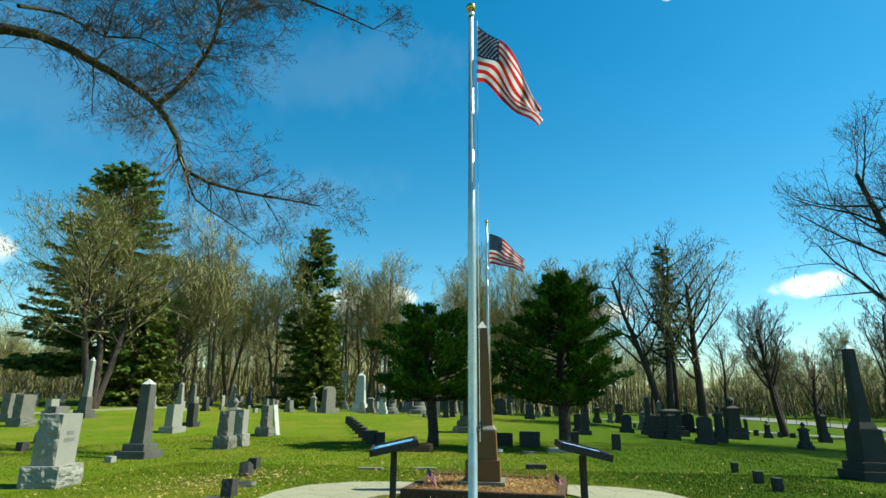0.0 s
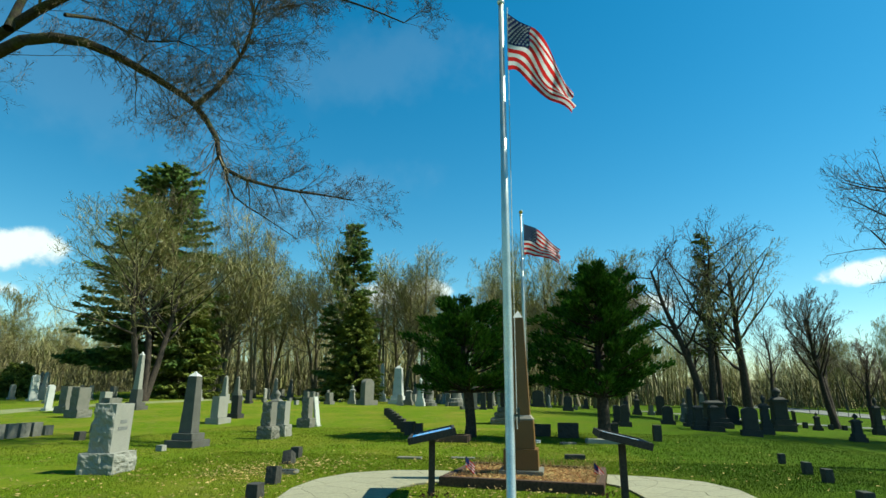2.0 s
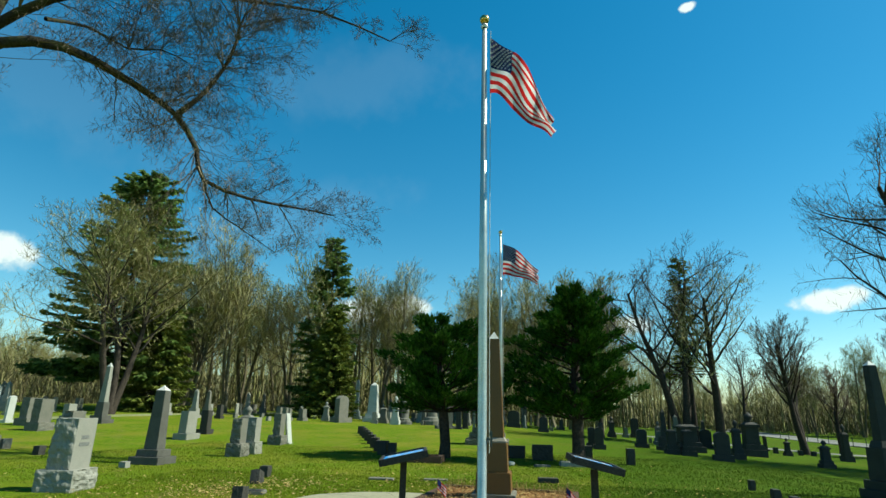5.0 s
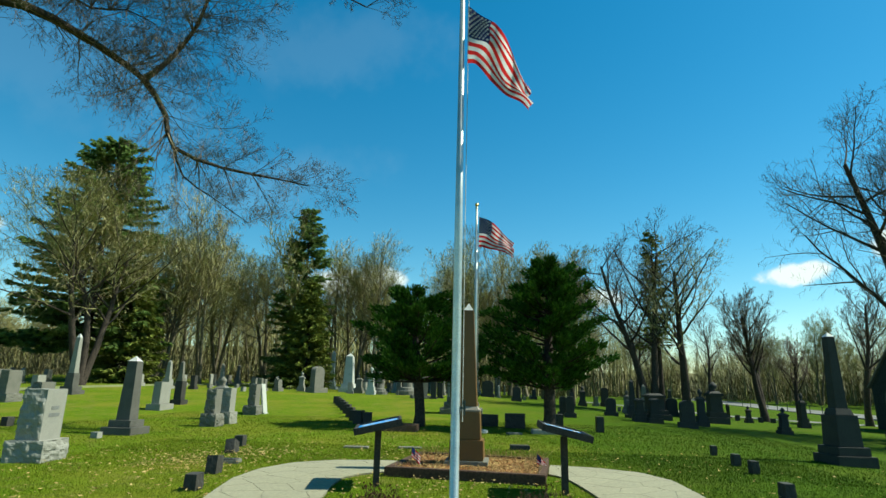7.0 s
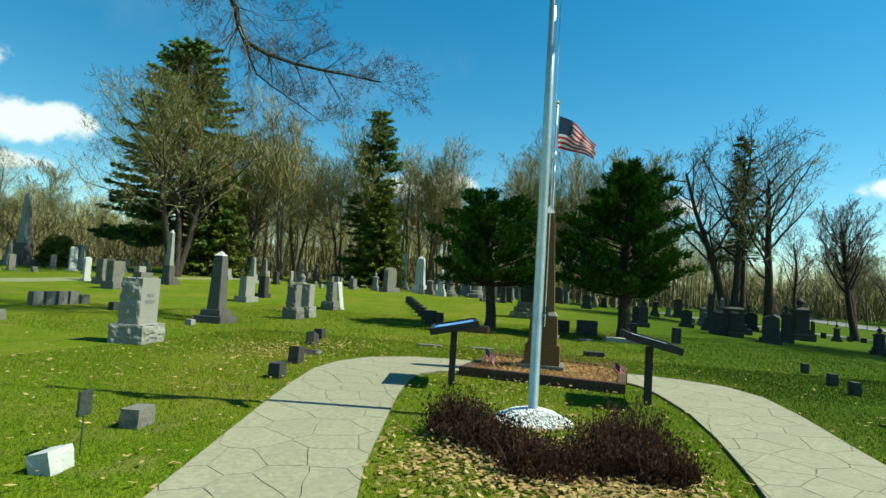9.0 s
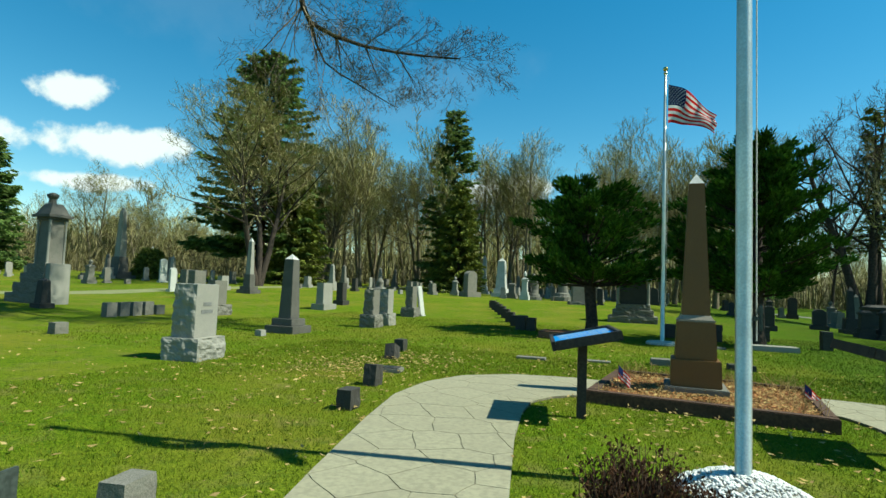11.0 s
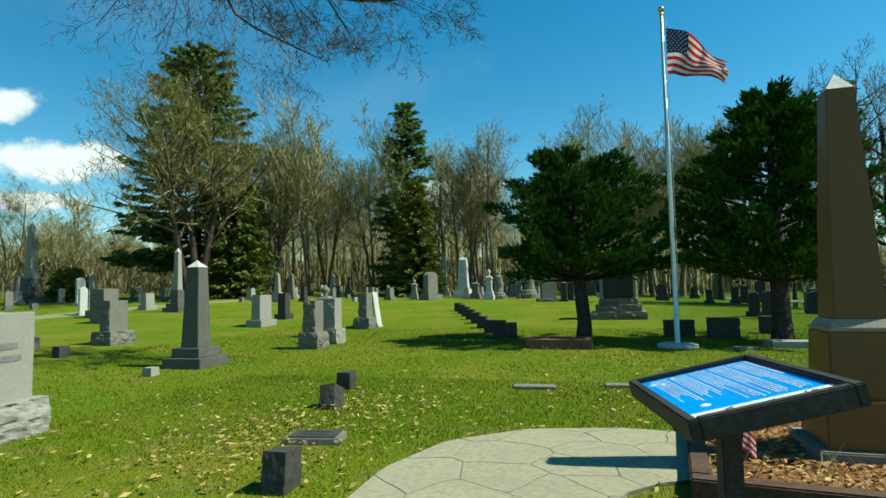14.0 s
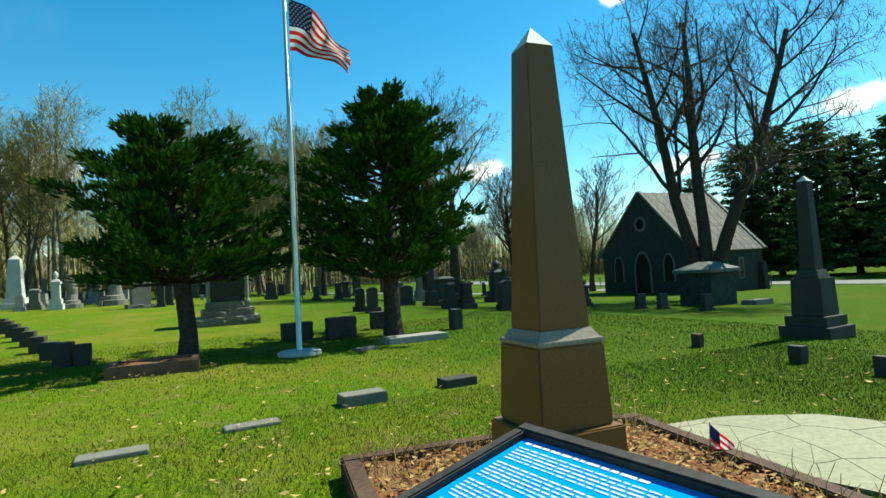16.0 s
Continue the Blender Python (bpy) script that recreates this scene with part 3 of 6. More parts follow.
def spruce_parts(seed, height, spread, low=0.06, droop=0.25, needles=SPRUCE, ragged=0.25, density=1.0, power=0.8, tuft=0.55):
    """A spire of boughs in whorls; the boughs sag and lift at their tips."""
    rng = random.Random(seed)
    boughs, C, W = [], [], []
    z = height * low
    while z < height * 0.985:
        f = (height - z) / (height * (1 - low))
        reach = spread * (f ** power)
        for k in range(rng.randint(5, 7)):
            a = rng.uniform(0, 6.283)
            r = max(0.25, reach * rng.uniform(1 - ragged, 1 + ragged * 0.5))
            pts = []
            for i in range(5):
                u = i / 4
                pts.append((math.cos(a) * r * u, math.sin(a) * r * u, z + r * (0.16 * f * 0 - droop * u + (droop * 0.75) * u * u) + 0.25 * r * (1 - f) * u))
            boughs.append((pts, [0.018 * r + 0.012, 0.014 * r + 0.01, 0.01 * r + 0.008, 0.008, 0.005]))
            m = int(max(4, r * 7 * density))
            for j in range(m):
                u = 0.18 + 0.82 * (j + rng.random()) / m
                i = min(int(u * 4), 3)
                q = [pts[i][c] + (pts[i + 1][c] - pts[i][c]) * (u * 4 - i) for c in range(3)]
                sgn = rng.choice((-1, 1))
                wv = (math.cos(a + sgn * rng.uniform(0.3, 1.1)), math.sin(a + sgn * rng.uniform(0.3, 1.1)), rng.uniform(-0.5, 0.25))
                C.append([q[0] + rng.gauss(0, 0.06), q[1] + rng.gauss(0, 0.06), q[2] + rng.gauss(0, 0.08)])
                W.append(wv)
        z += height * rng.uniform(0.012, 0.02)
    trunk = tubes([([(0, 0, -0.2), (0, 0, height * 0.5), (0, 0, height * 0.99)], [height * 0.018 + 0.06, height * 0.011, 0.02])], 9)
    return [("trunk", trunk, BARK_DARK), ("bough_tier", tubes(boughs, 3), BARK_DARK), ("foliage", sprays(rng, C, W, tuft, tuft * 0.24, 0.15), needles)]


def cedar_parts(seed, height, crown_low, spread, trunk_r, lobes, needles=CEDAR, lean=(0, 0), cone=False):
    """A low, dense, clumped evergreen on a bare trunk."""
    rng = random.Random(seed)
    trunk = [([(0, 0, -0.1), (0.03, 0.0, 0.5), (lean[0] * 0.3 + 0.02, lean[1] * 0.3, crown_low), (lean[0] * 0.7, lean[1] * 0.7, height * 0.7), (lean[0], lean[1], height * 0.9)], [trunk_r * 1.35, trunk_r * 1.05, trunk_r * 0.95, trunk_r * 0.5, 0.04])]
    boughs, C, W = [], [], []
    for k in range(lobes):
        f = (k + rng.random()) / lobes
        zc = crown_low + (height - crown_low) * f
        env = spread * min(1.0, 0.80 + 0.9 * f) * (1 - f) ** (0.44 if cone else 0.28) + 0.12
        # the boughs crowd into uneven groups round the trunk and leave gaps between
        a = k * 2.39996 + rng.uniform(-0.5, 0.5)
        a += 0.28 * math.sin(3 * a + 2.2 * f + seed)
        r = env * rng.choice((0.55, 0.75, 0.92, 1.0, 1.05, 1.16)) * rng.uniform(0.92, 1.06)
        tip = Vector((lean[0] * f + math.cos(a) * r, lean[1] * f + math.sin(a) * r, zc + rng.uniform(-0.30, 0.32)))
        root = Vector((lean[0] * f * 0.8, lean[1] * f * 0.8, max(crown_low * 0.85, zc - r * 0.40)))
        boughs.append(([root, root.lerp(tip, 0.5) + Vector((0, 0, -0.10)), tip], [0.045, 0.03, 0.008]))
        out = (tip - root).normalized()
        flat = Vector((out.x, out.y, 0)).normalized()
        lateral = Vector((-flat.y, flat.x, 0))
        # flat pads of tufts along the outer part of the bough
        for c in range(7):
            u = 0.40 + 0.62 * c / 6
            cen = root.lerp(tip, u) + lateral * rng.gauss(0, 0.16) * (1.3 - u) + Vector((0, 0, rng.gauss(0.02, 0.06)))
            size = rng.uniform(0.17, 0.33) * (1.25 - 0.45 * u)
            for j in range(44):
                v = Vector((rng.gauss(0, 1), rng.gauss(0, 1), rng.gauss(0, 0.55))).normalized() * size * rng.random() ** 0.45
                v.z *= 0.85
                C.append(tuple(cen + v))
                W.append(tuple(v.normalized() * 0.6 + out * 0.7 + Vector((0, 0, 0.35))))
        # single shoots that stand out of the outline
        for j in range(16):
            C.append(tuple(tip + Vector((rng.gauss(0, 0.08), rng.gauss(0, 0.08), rng.gauss(0, 0.05))) + out * rng.uniform(0.0, 0.22)))
            W.append(tuple(out + Vector((rng.gauss(0, 0.35), rng.gauss(0, 0.35), 0.35))))
    return [("trunk", tubes(trunk, 10), BARK_DARK), ("bough_tier", tubes(boughs, 4), BARK_DARK), ("foliage", sprays(rng, C, W, 0.155, 0.032), needles)]


EYE0 = Vector((1.02, 0.1, 1.48))


def polar(az, el, dist, eye=EYE0):
    a, e = radians(az), radians(el)
    return Vector((eye[0] + dist * math.sin(a), eye[1] + dist * math.cos(a), eye[2] + dist * math.tan(e)))


def overhanging_tree():
    """The old maple whose long limbs reach over the lawn; limbs as (bearing, rise) seen from the start, about 20 m off."""
    rng = random.Random(5)
    D = 20.0
    foot = polar(-60, 0, D)
    t = thing("bare_maple", foot.x, foot.y, 0, label="large leafless maple with long overhanging limbs", category="tree")
    o = t.matrix_basis.translation
    limbs = [
        ([(-59.5, 14), (-57, 20), (-54, 24.2), (-50.9, 28.0), (-46.5, 29.4), (-42, 28.7), (-39, 27.8), (-36.2, 26.6), (-33.8, 24), (-32.7, 21.3), (-28, 20.2), (-22.7, 19.9), (-19.6, 19.6)], 0.24, 0.025),
        ([(-36.2, 26.6), (-34.4, 28.6), (-32.5, 31.7), (-31.6, 34.5), (-31.2, 36.8), (-28, 40)], 0.12, 0.02),
        ([(-59, 16), (-56, 22.5), (-52, 28.5), (-48.3, 32.6), (-43, 35.6), (-37.5, 37.3), (-31, 38), (-23, 38.6), (-14.6, 37)], 0.23, 0.025),
        ([(-52, 28.5), (-51, 33), (-48, 39), (-43, 44)], 0.15, 0.04),
        ([(-48.3, 31), (-45, 31.6), (-41.5, 31.0), (-38.6, 31.8), (-36, 31.4)], 0.07, 0.015),
        ([(-43, 35.6), (-36, 40), (-28, 43), (-18, 43)], 0.10, 0.02),
        ([(-32.7, 21.3), (-31.5, 18.8), (-28.5, 17.2), (-25, 15.3)], 0.05, 0.012),
        ([(-60, 18), (-62, 30), (-60, 42), (-56, 50)], 0.3, 0.08),
        ([(-60, 22), (-68, 32), (-74, 38)], 0.22, 0.04),
    ]
    trunk = [([Vector((0, 0, -0.2)), Vector((0, 0, 2)), Vector((0.1, 0, 4.5)), polar(-60, 20, D) - o, polar(-60.5, 30, D) - o, polar(-59, 42, D) - o], [0.62, 0.48, 0.42, 0.36, 0.26, 0.1])]
    main, fine = [], {i: [] for i in range(6)}
    tips = []
    spec = [(6, 42, 0.50, 0.0, 0.07), (6, 42, 0.52, 0.01, 0.10), (5, 42, 0.6, 0.01, 0.12), (0, 0, 0, 0, 0.1)]
    for which, (line, r0, r1) in enumerate(limbs):
        pts = [polar(az, el, D + 1.2 * math.sin(i * 1.3) - 0.12 * i) - o for i, (az, el) in enumerate(line)]
        sm = []
        for a, b, c, d in zip([pts[0]] + pts, pts, pts[1:], pts[2:] + [pts[-1]]):
            for s in (0, 0.5):
                sm.append(0.5 * ((2 * b) + (c - a) * s + (2 * a - 5 * b + 4 * c - d) * s * s + (3 * b - a - 3 * c + d) * s ** 3))
        sm.append(pts[-1])
        n = len(sm)
        rad = [r0 + (r1 - r0) * (i / (n - 1)) ** 0.8 for i in range(n)]
        main.append((sm, rad))
        for i in range(2, n):
            f = i / (n - 1)
            # twigs: most along the hanging end and its upright fork, few on the bare inner limbs
            count = 9 if which in (1, 4) else 4 if which == 6 or (which in (2, 5) and f > 0.6) else 7 if which == 0 and f > 0.5 else 5
            for k in range(count if f > 0.3 else 1):
                ax = (sm[min(i + 1, n - 1)] - sm[i - 1]).normalized()
                sd = ax.orthogonal().normalized()
                sd.rotate(Matrix.Rotation(rng.uniform(0, 6.28), 3, ax))
                out_ = Vector((0.10, 0.0, 0.12 if which == 0 and f < 0.6 else -0.10))
                reach = rng.uniform(0.9, 3.1) * (0.62 if which == 6 or (which in (0, 2, 5) and f > 0.75) else 1.0)
                grow(rng, sm[i], ax * 0.75 + sd * 0.8 + out_, reach, min(0.026, rad[i] * 0.55), 0, spec, fine, tips, 0.0068)
    part("trunk", big_mesh("trunk", *tubes(trunk, 12), MOSSY_BARK), MOSSY_BARK, t)
    for one in main:
        part("limb", big_mesh("limb", *tubes([one], 8), MOSSY_BARK), MOSSY_BARK, t)
    part("crown", big_mesh("crown", *tubes([x for k in range(6) for x in fine[k]], 2), TWIG), TWIG, t)


overhanging_tree()

# the two evergreens by the far flagpole
plant("cedar_tree", cedar_parts(21, 5.2, 1.95, 2.45, 0.19, 74, lean=(-0.4, 0.0)), -1.65, 22.3, 0, "dense dark green cedar on a bare trunk beside the far flagpole", group="cedars")
plant("cedar_tree", cedar_parts(22, 6.3, 1.75, 2.75, 0.22, 96, cone=True), 3.35, 22.4, 80, "larger dense dark green cedar on a short trunk", group="cedars")

# evergreen spires at the back
plant("spruce_tree", spruce_parts(31, 24.0, 6.9, 0.15, 0.38, SPRUCE, 0.36, 3.6, 0.40, 0.5), -36.7, 49.5, 0, "tall broad dark green spruce behind a bare tree")
plant("spruce_tree", spruce_parts(32, 20.0, 3.5, 0.04, 0.05, SPRUCE, 0.5, 3.0, 0.42, 0.42), -19.3, 58.9, 0, "tall narrow pointed spruce in front of the woods")
plant("spruce_tree", spruce_parts(33, 11.0, 2.6, 0.03, 0.2, SPRUCE_OLIVE, 0.4, 2.2, 0.4, 0.4), -17.6, 56.0, 0, "olive green evergreen at the foot of a spruce")
plant("spruce_tree", spruce_parts(34, 10.5, 3.3, 0.03, 0.2, SPRUCE_OLIVE, 0.3, 1.2, 0.5, 0.55), -32.5, 49.5, 0, "olive green evergreen below a tall spruce")
plant("spruce_tree", spruce_parts(35, 14.0, 3.6, 0.05, 0.2, SPRUCE, 0.3, 1.1, 0.6, 0.6), -63.0, 40.0, 0, "dark spruce at the edge of the graveyard")
plant("spruce_tree", spruce_parts(36, 2.7, 1.6, 0.02, 0.1, SPRUCE_OLIVE, 0.25, 2.6, 0.3, 0.3), -43.0, 42.0, 0, "rounded green shrub among the monuments", "shrub")
pine = spruce_parts(37, 13.5, 3.2, 0.06, 0.05, PINE, 0.6, 1.9, 0.36, 0.42)
for i, (az, d, s) in enumerate([(49, 58, 1.0), (53, 52, 0.95), (55.5, 56, 1.05), (58.5, 50, 0.9), (61, 55, 1.0), (64, 50, 0.95), (67, 56, 1.05), (71, 52, 1.0), (46, 60, 0.72)]):
    x, y = -1.44 + 1.42 * d * math.sin(radians(az)), 8.2 + 1.42 * d * math.cos(radians(az))
    if i == 0:
        first_pine = plant("pine_tree", pine, x, y, 0, "dark green pine across the road behind the chapel", group="pines")
    else:
        c = copy_thing(first_pine, pose(x, y, gz(x, y), 0, 0, i * 77))
        c.scale = (1.3 * s, 1.3 * s, 1.3 * s * (0.9 + 0.05 * (i % 4)))
plant("pine_tree", spruce_parts(38, 14.6, 1.9, 0.35, 0.05, SPRUCE_OLIVE, 0.5, 0.2, 0.5, 0.36), 14.2, 45.5, 0, "slender olive green pine between bare trees")

# bare trees
R1 = bare_tree_parts(41, 15.5, 0.32, "crown", twig=TWIG, stems=2, bark=BARK_DARK, ways=[(-0.24, 0, 1), (0.10, 0.05, 1)])
plant("bare_tree", R1, 13.0, 43.5, 0, "large leafless spreading tree with forked trunk")
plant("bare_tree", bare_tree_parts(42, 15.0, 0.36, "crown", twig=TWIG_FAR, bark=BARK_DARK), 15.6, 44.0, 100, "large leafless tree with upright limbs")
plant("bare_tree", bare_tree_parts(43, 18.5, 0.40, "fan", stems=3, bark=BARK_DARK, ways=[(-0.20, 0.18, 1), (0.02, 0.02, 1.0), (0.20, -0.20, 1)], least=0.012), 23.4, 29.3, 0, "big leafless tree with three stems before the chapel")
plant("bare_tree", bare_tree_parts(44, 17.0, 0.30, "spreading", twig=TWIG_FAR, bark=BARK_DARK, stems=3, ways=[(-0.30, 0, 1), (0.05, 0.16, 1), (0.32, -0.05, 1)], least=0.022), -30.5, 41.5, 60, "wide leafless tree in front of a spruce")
plant("bare_tree", bare_tree_parts(45, 10.5, 0.25, "upright", bark=BARK_DARK, stems=2), 22.0, 45.8, 10, "leafless tree with fanned upright limbs near the road")
plant("bare_tree", bare_tree_parts(46, 12.0, 0.25, "upright"), 30.0, 47.0, 10, "leafless tree near the road")
for k, (x, y, h) in enumerate(((25.5, 66.0, 12.5), (19.5, 74.0, 14.0), (9.5, 60.0, 15.0), (26.5, 50.0, 7.0))):
    plant("bare_tree", bare_tree_parts(140 + k, h, 0.22, "upright", bark=BARK_DARK, split=False), x, y, 40 * k, "leafless tree standing on the far lawn")
woods = [("crown", 51, 16.0, 0.26, 1), ("upright", 52, 17.0, 0.24, 2), ("crown", 53, 16.5, 0.24, 1), ("slim", 54, 17.0, 0.18, 2), ("crown", 55, 15.0, 0.22, 2)]
masters = []
rng = random.Random(77)
placed = []
for i in range(88):
    for tries in range(30):
        az = rng.uniform(-66, 62)
        d = rng.uniform(98, 125) if az < -37 else rng.uniform(60, 92) if az < 9 else rng.uniform(112, 140)
        x, y = 1.0 + d * math.sin(radians(az)), d * math.cos(radians(az))
        if all((x - a) ** 2 + (y - b) ** 2 > 9 for a, b in placed) and not (20 < x < 60 and 10 < y < 130 and abs(x - 43) < 7):
            break
    placed.append((x, y))
    s = rng.uniform(0.74, 1.04) * (0.66 if az < -37 else 0.86 if az > 14 else 1.06)
    k = i % 5
    if i < 5:
        st, sd, h, r, stems = woods[i]
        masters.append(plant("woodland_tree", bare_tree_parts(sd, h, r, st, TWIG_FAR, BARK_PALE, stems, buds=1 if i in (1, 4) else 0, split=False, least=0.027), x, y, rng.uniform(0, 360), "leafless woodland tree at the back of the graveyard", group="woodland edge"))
    else:
        c = copy_thing(masters[k], pose(x, y, gz(x, y), 0, 0, rng.uniform(0, 360)))
        c.scale = (s * rng.uniform(0.9, 1.1), s * rng.uniform(0.9, 1.1), s)


def far_woods():
    """The depth of the wood behind its edge: many thin stems and twig sprays."""
    r = random.Random(9)
    stems, twigs = [], []
    for i in range(1900):
        az = r.uniform(-75, 75)
        d = r.uniform(112, 150) if az < -37 else r.uniform(88, 150) if az < 9 else r.uniform(125, 155)
        x, y = d * math.sin(radians(az)), d * math.cos(radians(az))
        h = r.uniform(10, 17) * (0.6 if az < -37 else 0.6 if az > 14 else 1)
        z = gz(x, y)
        lx, ly = r.gauss(0, 0.7), r.gauss(0, 0.7)
        stems.append(([(x, y, z - 0.3), (x + lx * 0.5, y + ly * 0.5, z + h * 0.5), (x + lx, y + ly, z + h)], [0.17, 0.11, 0.03]))
        for k in range(22):
            f = r.uniform(0.25, 1)
            a = r.uniform(0, 6.28)
            L = h * 0.27 * (1.25 - f) + 0.9
            px, py, pz = x + lx * f, y + ly * f, z + h * f
            q = (px + math.cos(a) * L * 0.6, py + math.sin(a) * L * 0.6, pz + L * 0.7)
            twigs.append(([(px, py, pz), q], [0.05, 0.015]))
            for m in range(2):
                b = a + r.uniform(-1, 1)
                twigs.append(([q, (q[0] + math.cos(b) * L * 0.5, q[1] + math.sin(b) * L * 0.5, q[2] + L * 0.5)], [0.03, 0.01]))
    V, Fc = tubes(stems, 4)
    V2, F2 = tubes(twigs, 2)
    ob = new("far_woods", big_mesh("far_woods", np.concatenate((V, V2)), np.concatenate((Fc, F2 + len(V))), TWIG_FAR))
    tagged(ob, "bare brown woods behind the graveyard", "woods", kind="stuff")


far_woods()


def wooded_rise():
    """The brown mass of the woods behind, as a low uneven rise."""
    vs, fs, n = [], [], 260
    for i in range(n + 1):
        a = radians(-100 + 200 * i / n)
        d = 158
        x, y = d * math.sin(a), d * math.cos(a)
        h = (9.5 if i < 142 else 6.5) + 3.0 * noise.noise((i * 0.11, 0, 0)) + 1.6 * noise.noise((i * 0.6, 5, 0)) + 0.8 * noise.noise((i * 2.3, 9, 0))
        for k, (dd, hh) in enumerate(((0, -1), (3, 0.45), (8, 0.8), (14, 1.0))):
            vs.append((x * (1 + dd / d), y * (1 + dd / d), gz(x, y) + (h * hh if hh > 0 else -1)))
    fs = [(i * 4 + k, i * 4 + k + 1, i * 4 + k + 5, i * 4 + k + 4) for i in range(n) for k in range(3)]
    m = mat("far_brush", (0.17, 0.145, 0.075), (0.105, 0.09, 0.05), 0.95, 1.2, 0.12, 1.0, 0.5, stain=(0.10, 0.11, 0.04))
    tagged(new("backdrop", mesh_of("backdrop", vs, fs, m)), "brown wooded rise closing the view", "woods", kind="structure")


wooded_rise()


def undergrowth():
    """Brush at the edge of the wood, faintly green."""
    r = random.Random(19)
    C, W = [], []
    for i in range(24000):
        az = r.uniform(-75, 68)
        d = r.uniform(78, 120) if az < 9 else r.uniform(116, 150)
        x, y = d * math.sin(radians(az)), d * math.cos(radians(az))
        C.append((x, y, gz(x, y) + r.random() ** 1.5 * 4.5))
        W.append((r.gauss(0, 0.4), r.gauss(0, 0.4), 1))
    V, Fc = sprays(r, C, W, 1.1, 0.07)
    tagged(new("brush", big_mesh("brush", V, Fc, mat("brush_stems", (0.20, 0.17, 0.08), (0.13, 0.115, 0.055), 0.9, 1, 0.1, 0, island=0.4))), "brown and green brush at the foot of the woods", "brush", kind="stuff")


undergrowth()

# ---- flagpoles and flags ----
def flagpole(x, y, h, r0, r1, label, disc):
    t = thing("flagpole", x, y, 0, label=label, category="flagpole", group="flagpoles")
    part("pole", lathe([(r0 * 1.25, -0.1), (r0 * 1.25, 0.04), (r0, 0.06), (r0, h * 0.3), (r0 * 0.93, h * 0.5), (r1, h)], 16), STEEL, t, smooth=True)
    b = bmesh.new()
    bmesh.ops.create_uvsphere(b, u_segments=16, v_segments=10, radius=0.075, matrix=Matrix.Translation((0, 0, h + 0.13)))
    part("finial", b, GOLD, t, "gilded ball", smooth=True)
    part("truck", lathe([(r1 * 1.3, h - 0.03), (r1 * 1.6, h), (r1 * 1.2, h + 0.04), (0.015, h + 0.06), (0.015, h + 0.09)], 12), STEEL, t)
    part("halyard", big_mesh("halyard", *tubes([([(r0 + 0.03, 0.02, 1.1), (r1 + 0.05, 0.01, h * 0.5), (r1 + 0.06, 0, h - 0.1)], [0.005] * 3)], 4), ROPE), ROPE, t)
    part("cleat", joined(box(0.05, 0.05, 0.03, 1.25, x=r0 + 0.02), box(0.025, 0.025, 0.2, 1.17, x=r0 + 0.055), box(0.04, 0.04, 0.05, 1.3, x=r0 + 0.05)), WIRE, t)
    if disc:
        part("footing", lathe([(0.46, -0.1), (0.46, 0.05), (0.42, 0.075), (0.1, 0.09)], 24), MARBLE, t, "round pale concrete footing")
    return t


def american_flag(x, y, z, hoist, fly, reach, drop, shrink, phase, label):
    """Thirteen stripes and a starred canton on cloth that hangs in folds. reach, drop: how far out and down the fly end lies."""
    t = thing("flag", x, y, 0, z=z, label=label, category="flag", group="flags")

    def at(u, v):
        # u along the fly, v down the hoist
        s = u ** 1.15
        px = reach * (u - 0.12 * math.sin(math.pi * u) * v) * fly
        pz = -v * hoist * (1 - shrink * s) - drop * fly * (0.35 * u + 0.65 * u * u)
        py = 0.10 * fly * math.sin(7.5 * u + 3.0 * v + phase) * min(1, u * 2.2) + 0.05 * math.sin(15 * u - 4 * v + phase) * u
        px += 0.035 * math.sin(11 * v + 6 * u + phase) * u
        return (px, py, pz)

    def patch(name, u0, u1, v0, v1, nu, nv, m, parent=t, lift=0.0):
        vs = [at(u0 + (u1 - u0) * i / nu, v0 + (v1 - v0) * j / nv) for j in range(nv + 1) for i in range(nu + 1)]
        fs = [(j * (nu + 1) + i, j * (nu + 1) + i + 1, (j + 1) * (nu + 1) + i + 1, (j + 1) * (nu + 1) + i) for j in range(nv) for i in range(nu)]
        return part(name, mesh_of(name, vs, fs, m, True), m, parent)
    for k in range(13):
        patch("stripe", 0.40 if k < 7 else 0.0, 1.0, k / 13, (k + 1) / 13, 24, 2, FLAG_WHITE if k % 2 else FLAG_RED)
    canton = patch("canton", 0.0, 0.40, 0.0, 7 / 13, 12, 8, FLAG_BLUE)
    for r_ in range(9):
        for c_ in range(6 if r_ % 2 == 0 else 5):
            u = 0.40 * (2 * c_ + (1 if r_ % 2 == 0 else 2)) / 12
            v = (7 / 13) * (r_ + 1) / 10
            p = at(u, v)
            vs = []
            for side in (-0.008, 0.008):
                for q in range(10):
                    rr = hoist * (0.024 if q % 2 == 0 else 0.010)
                    vs.append((p[0] + rr * math.sin(q * math.pi / 5), p[1] + side, p[2] + rr * math.cos(q * math.pi / 5)))
            part("star", mesh_of("star", vs, [tuple(range(10)), tuple(range(10, 20))] + [(q, (q + 1) % 10, 10 + (q + 1) % 10, 10 + q) for q in range(10)], FLAG_WHITE), FLAG_WHITE, canton)
    return t


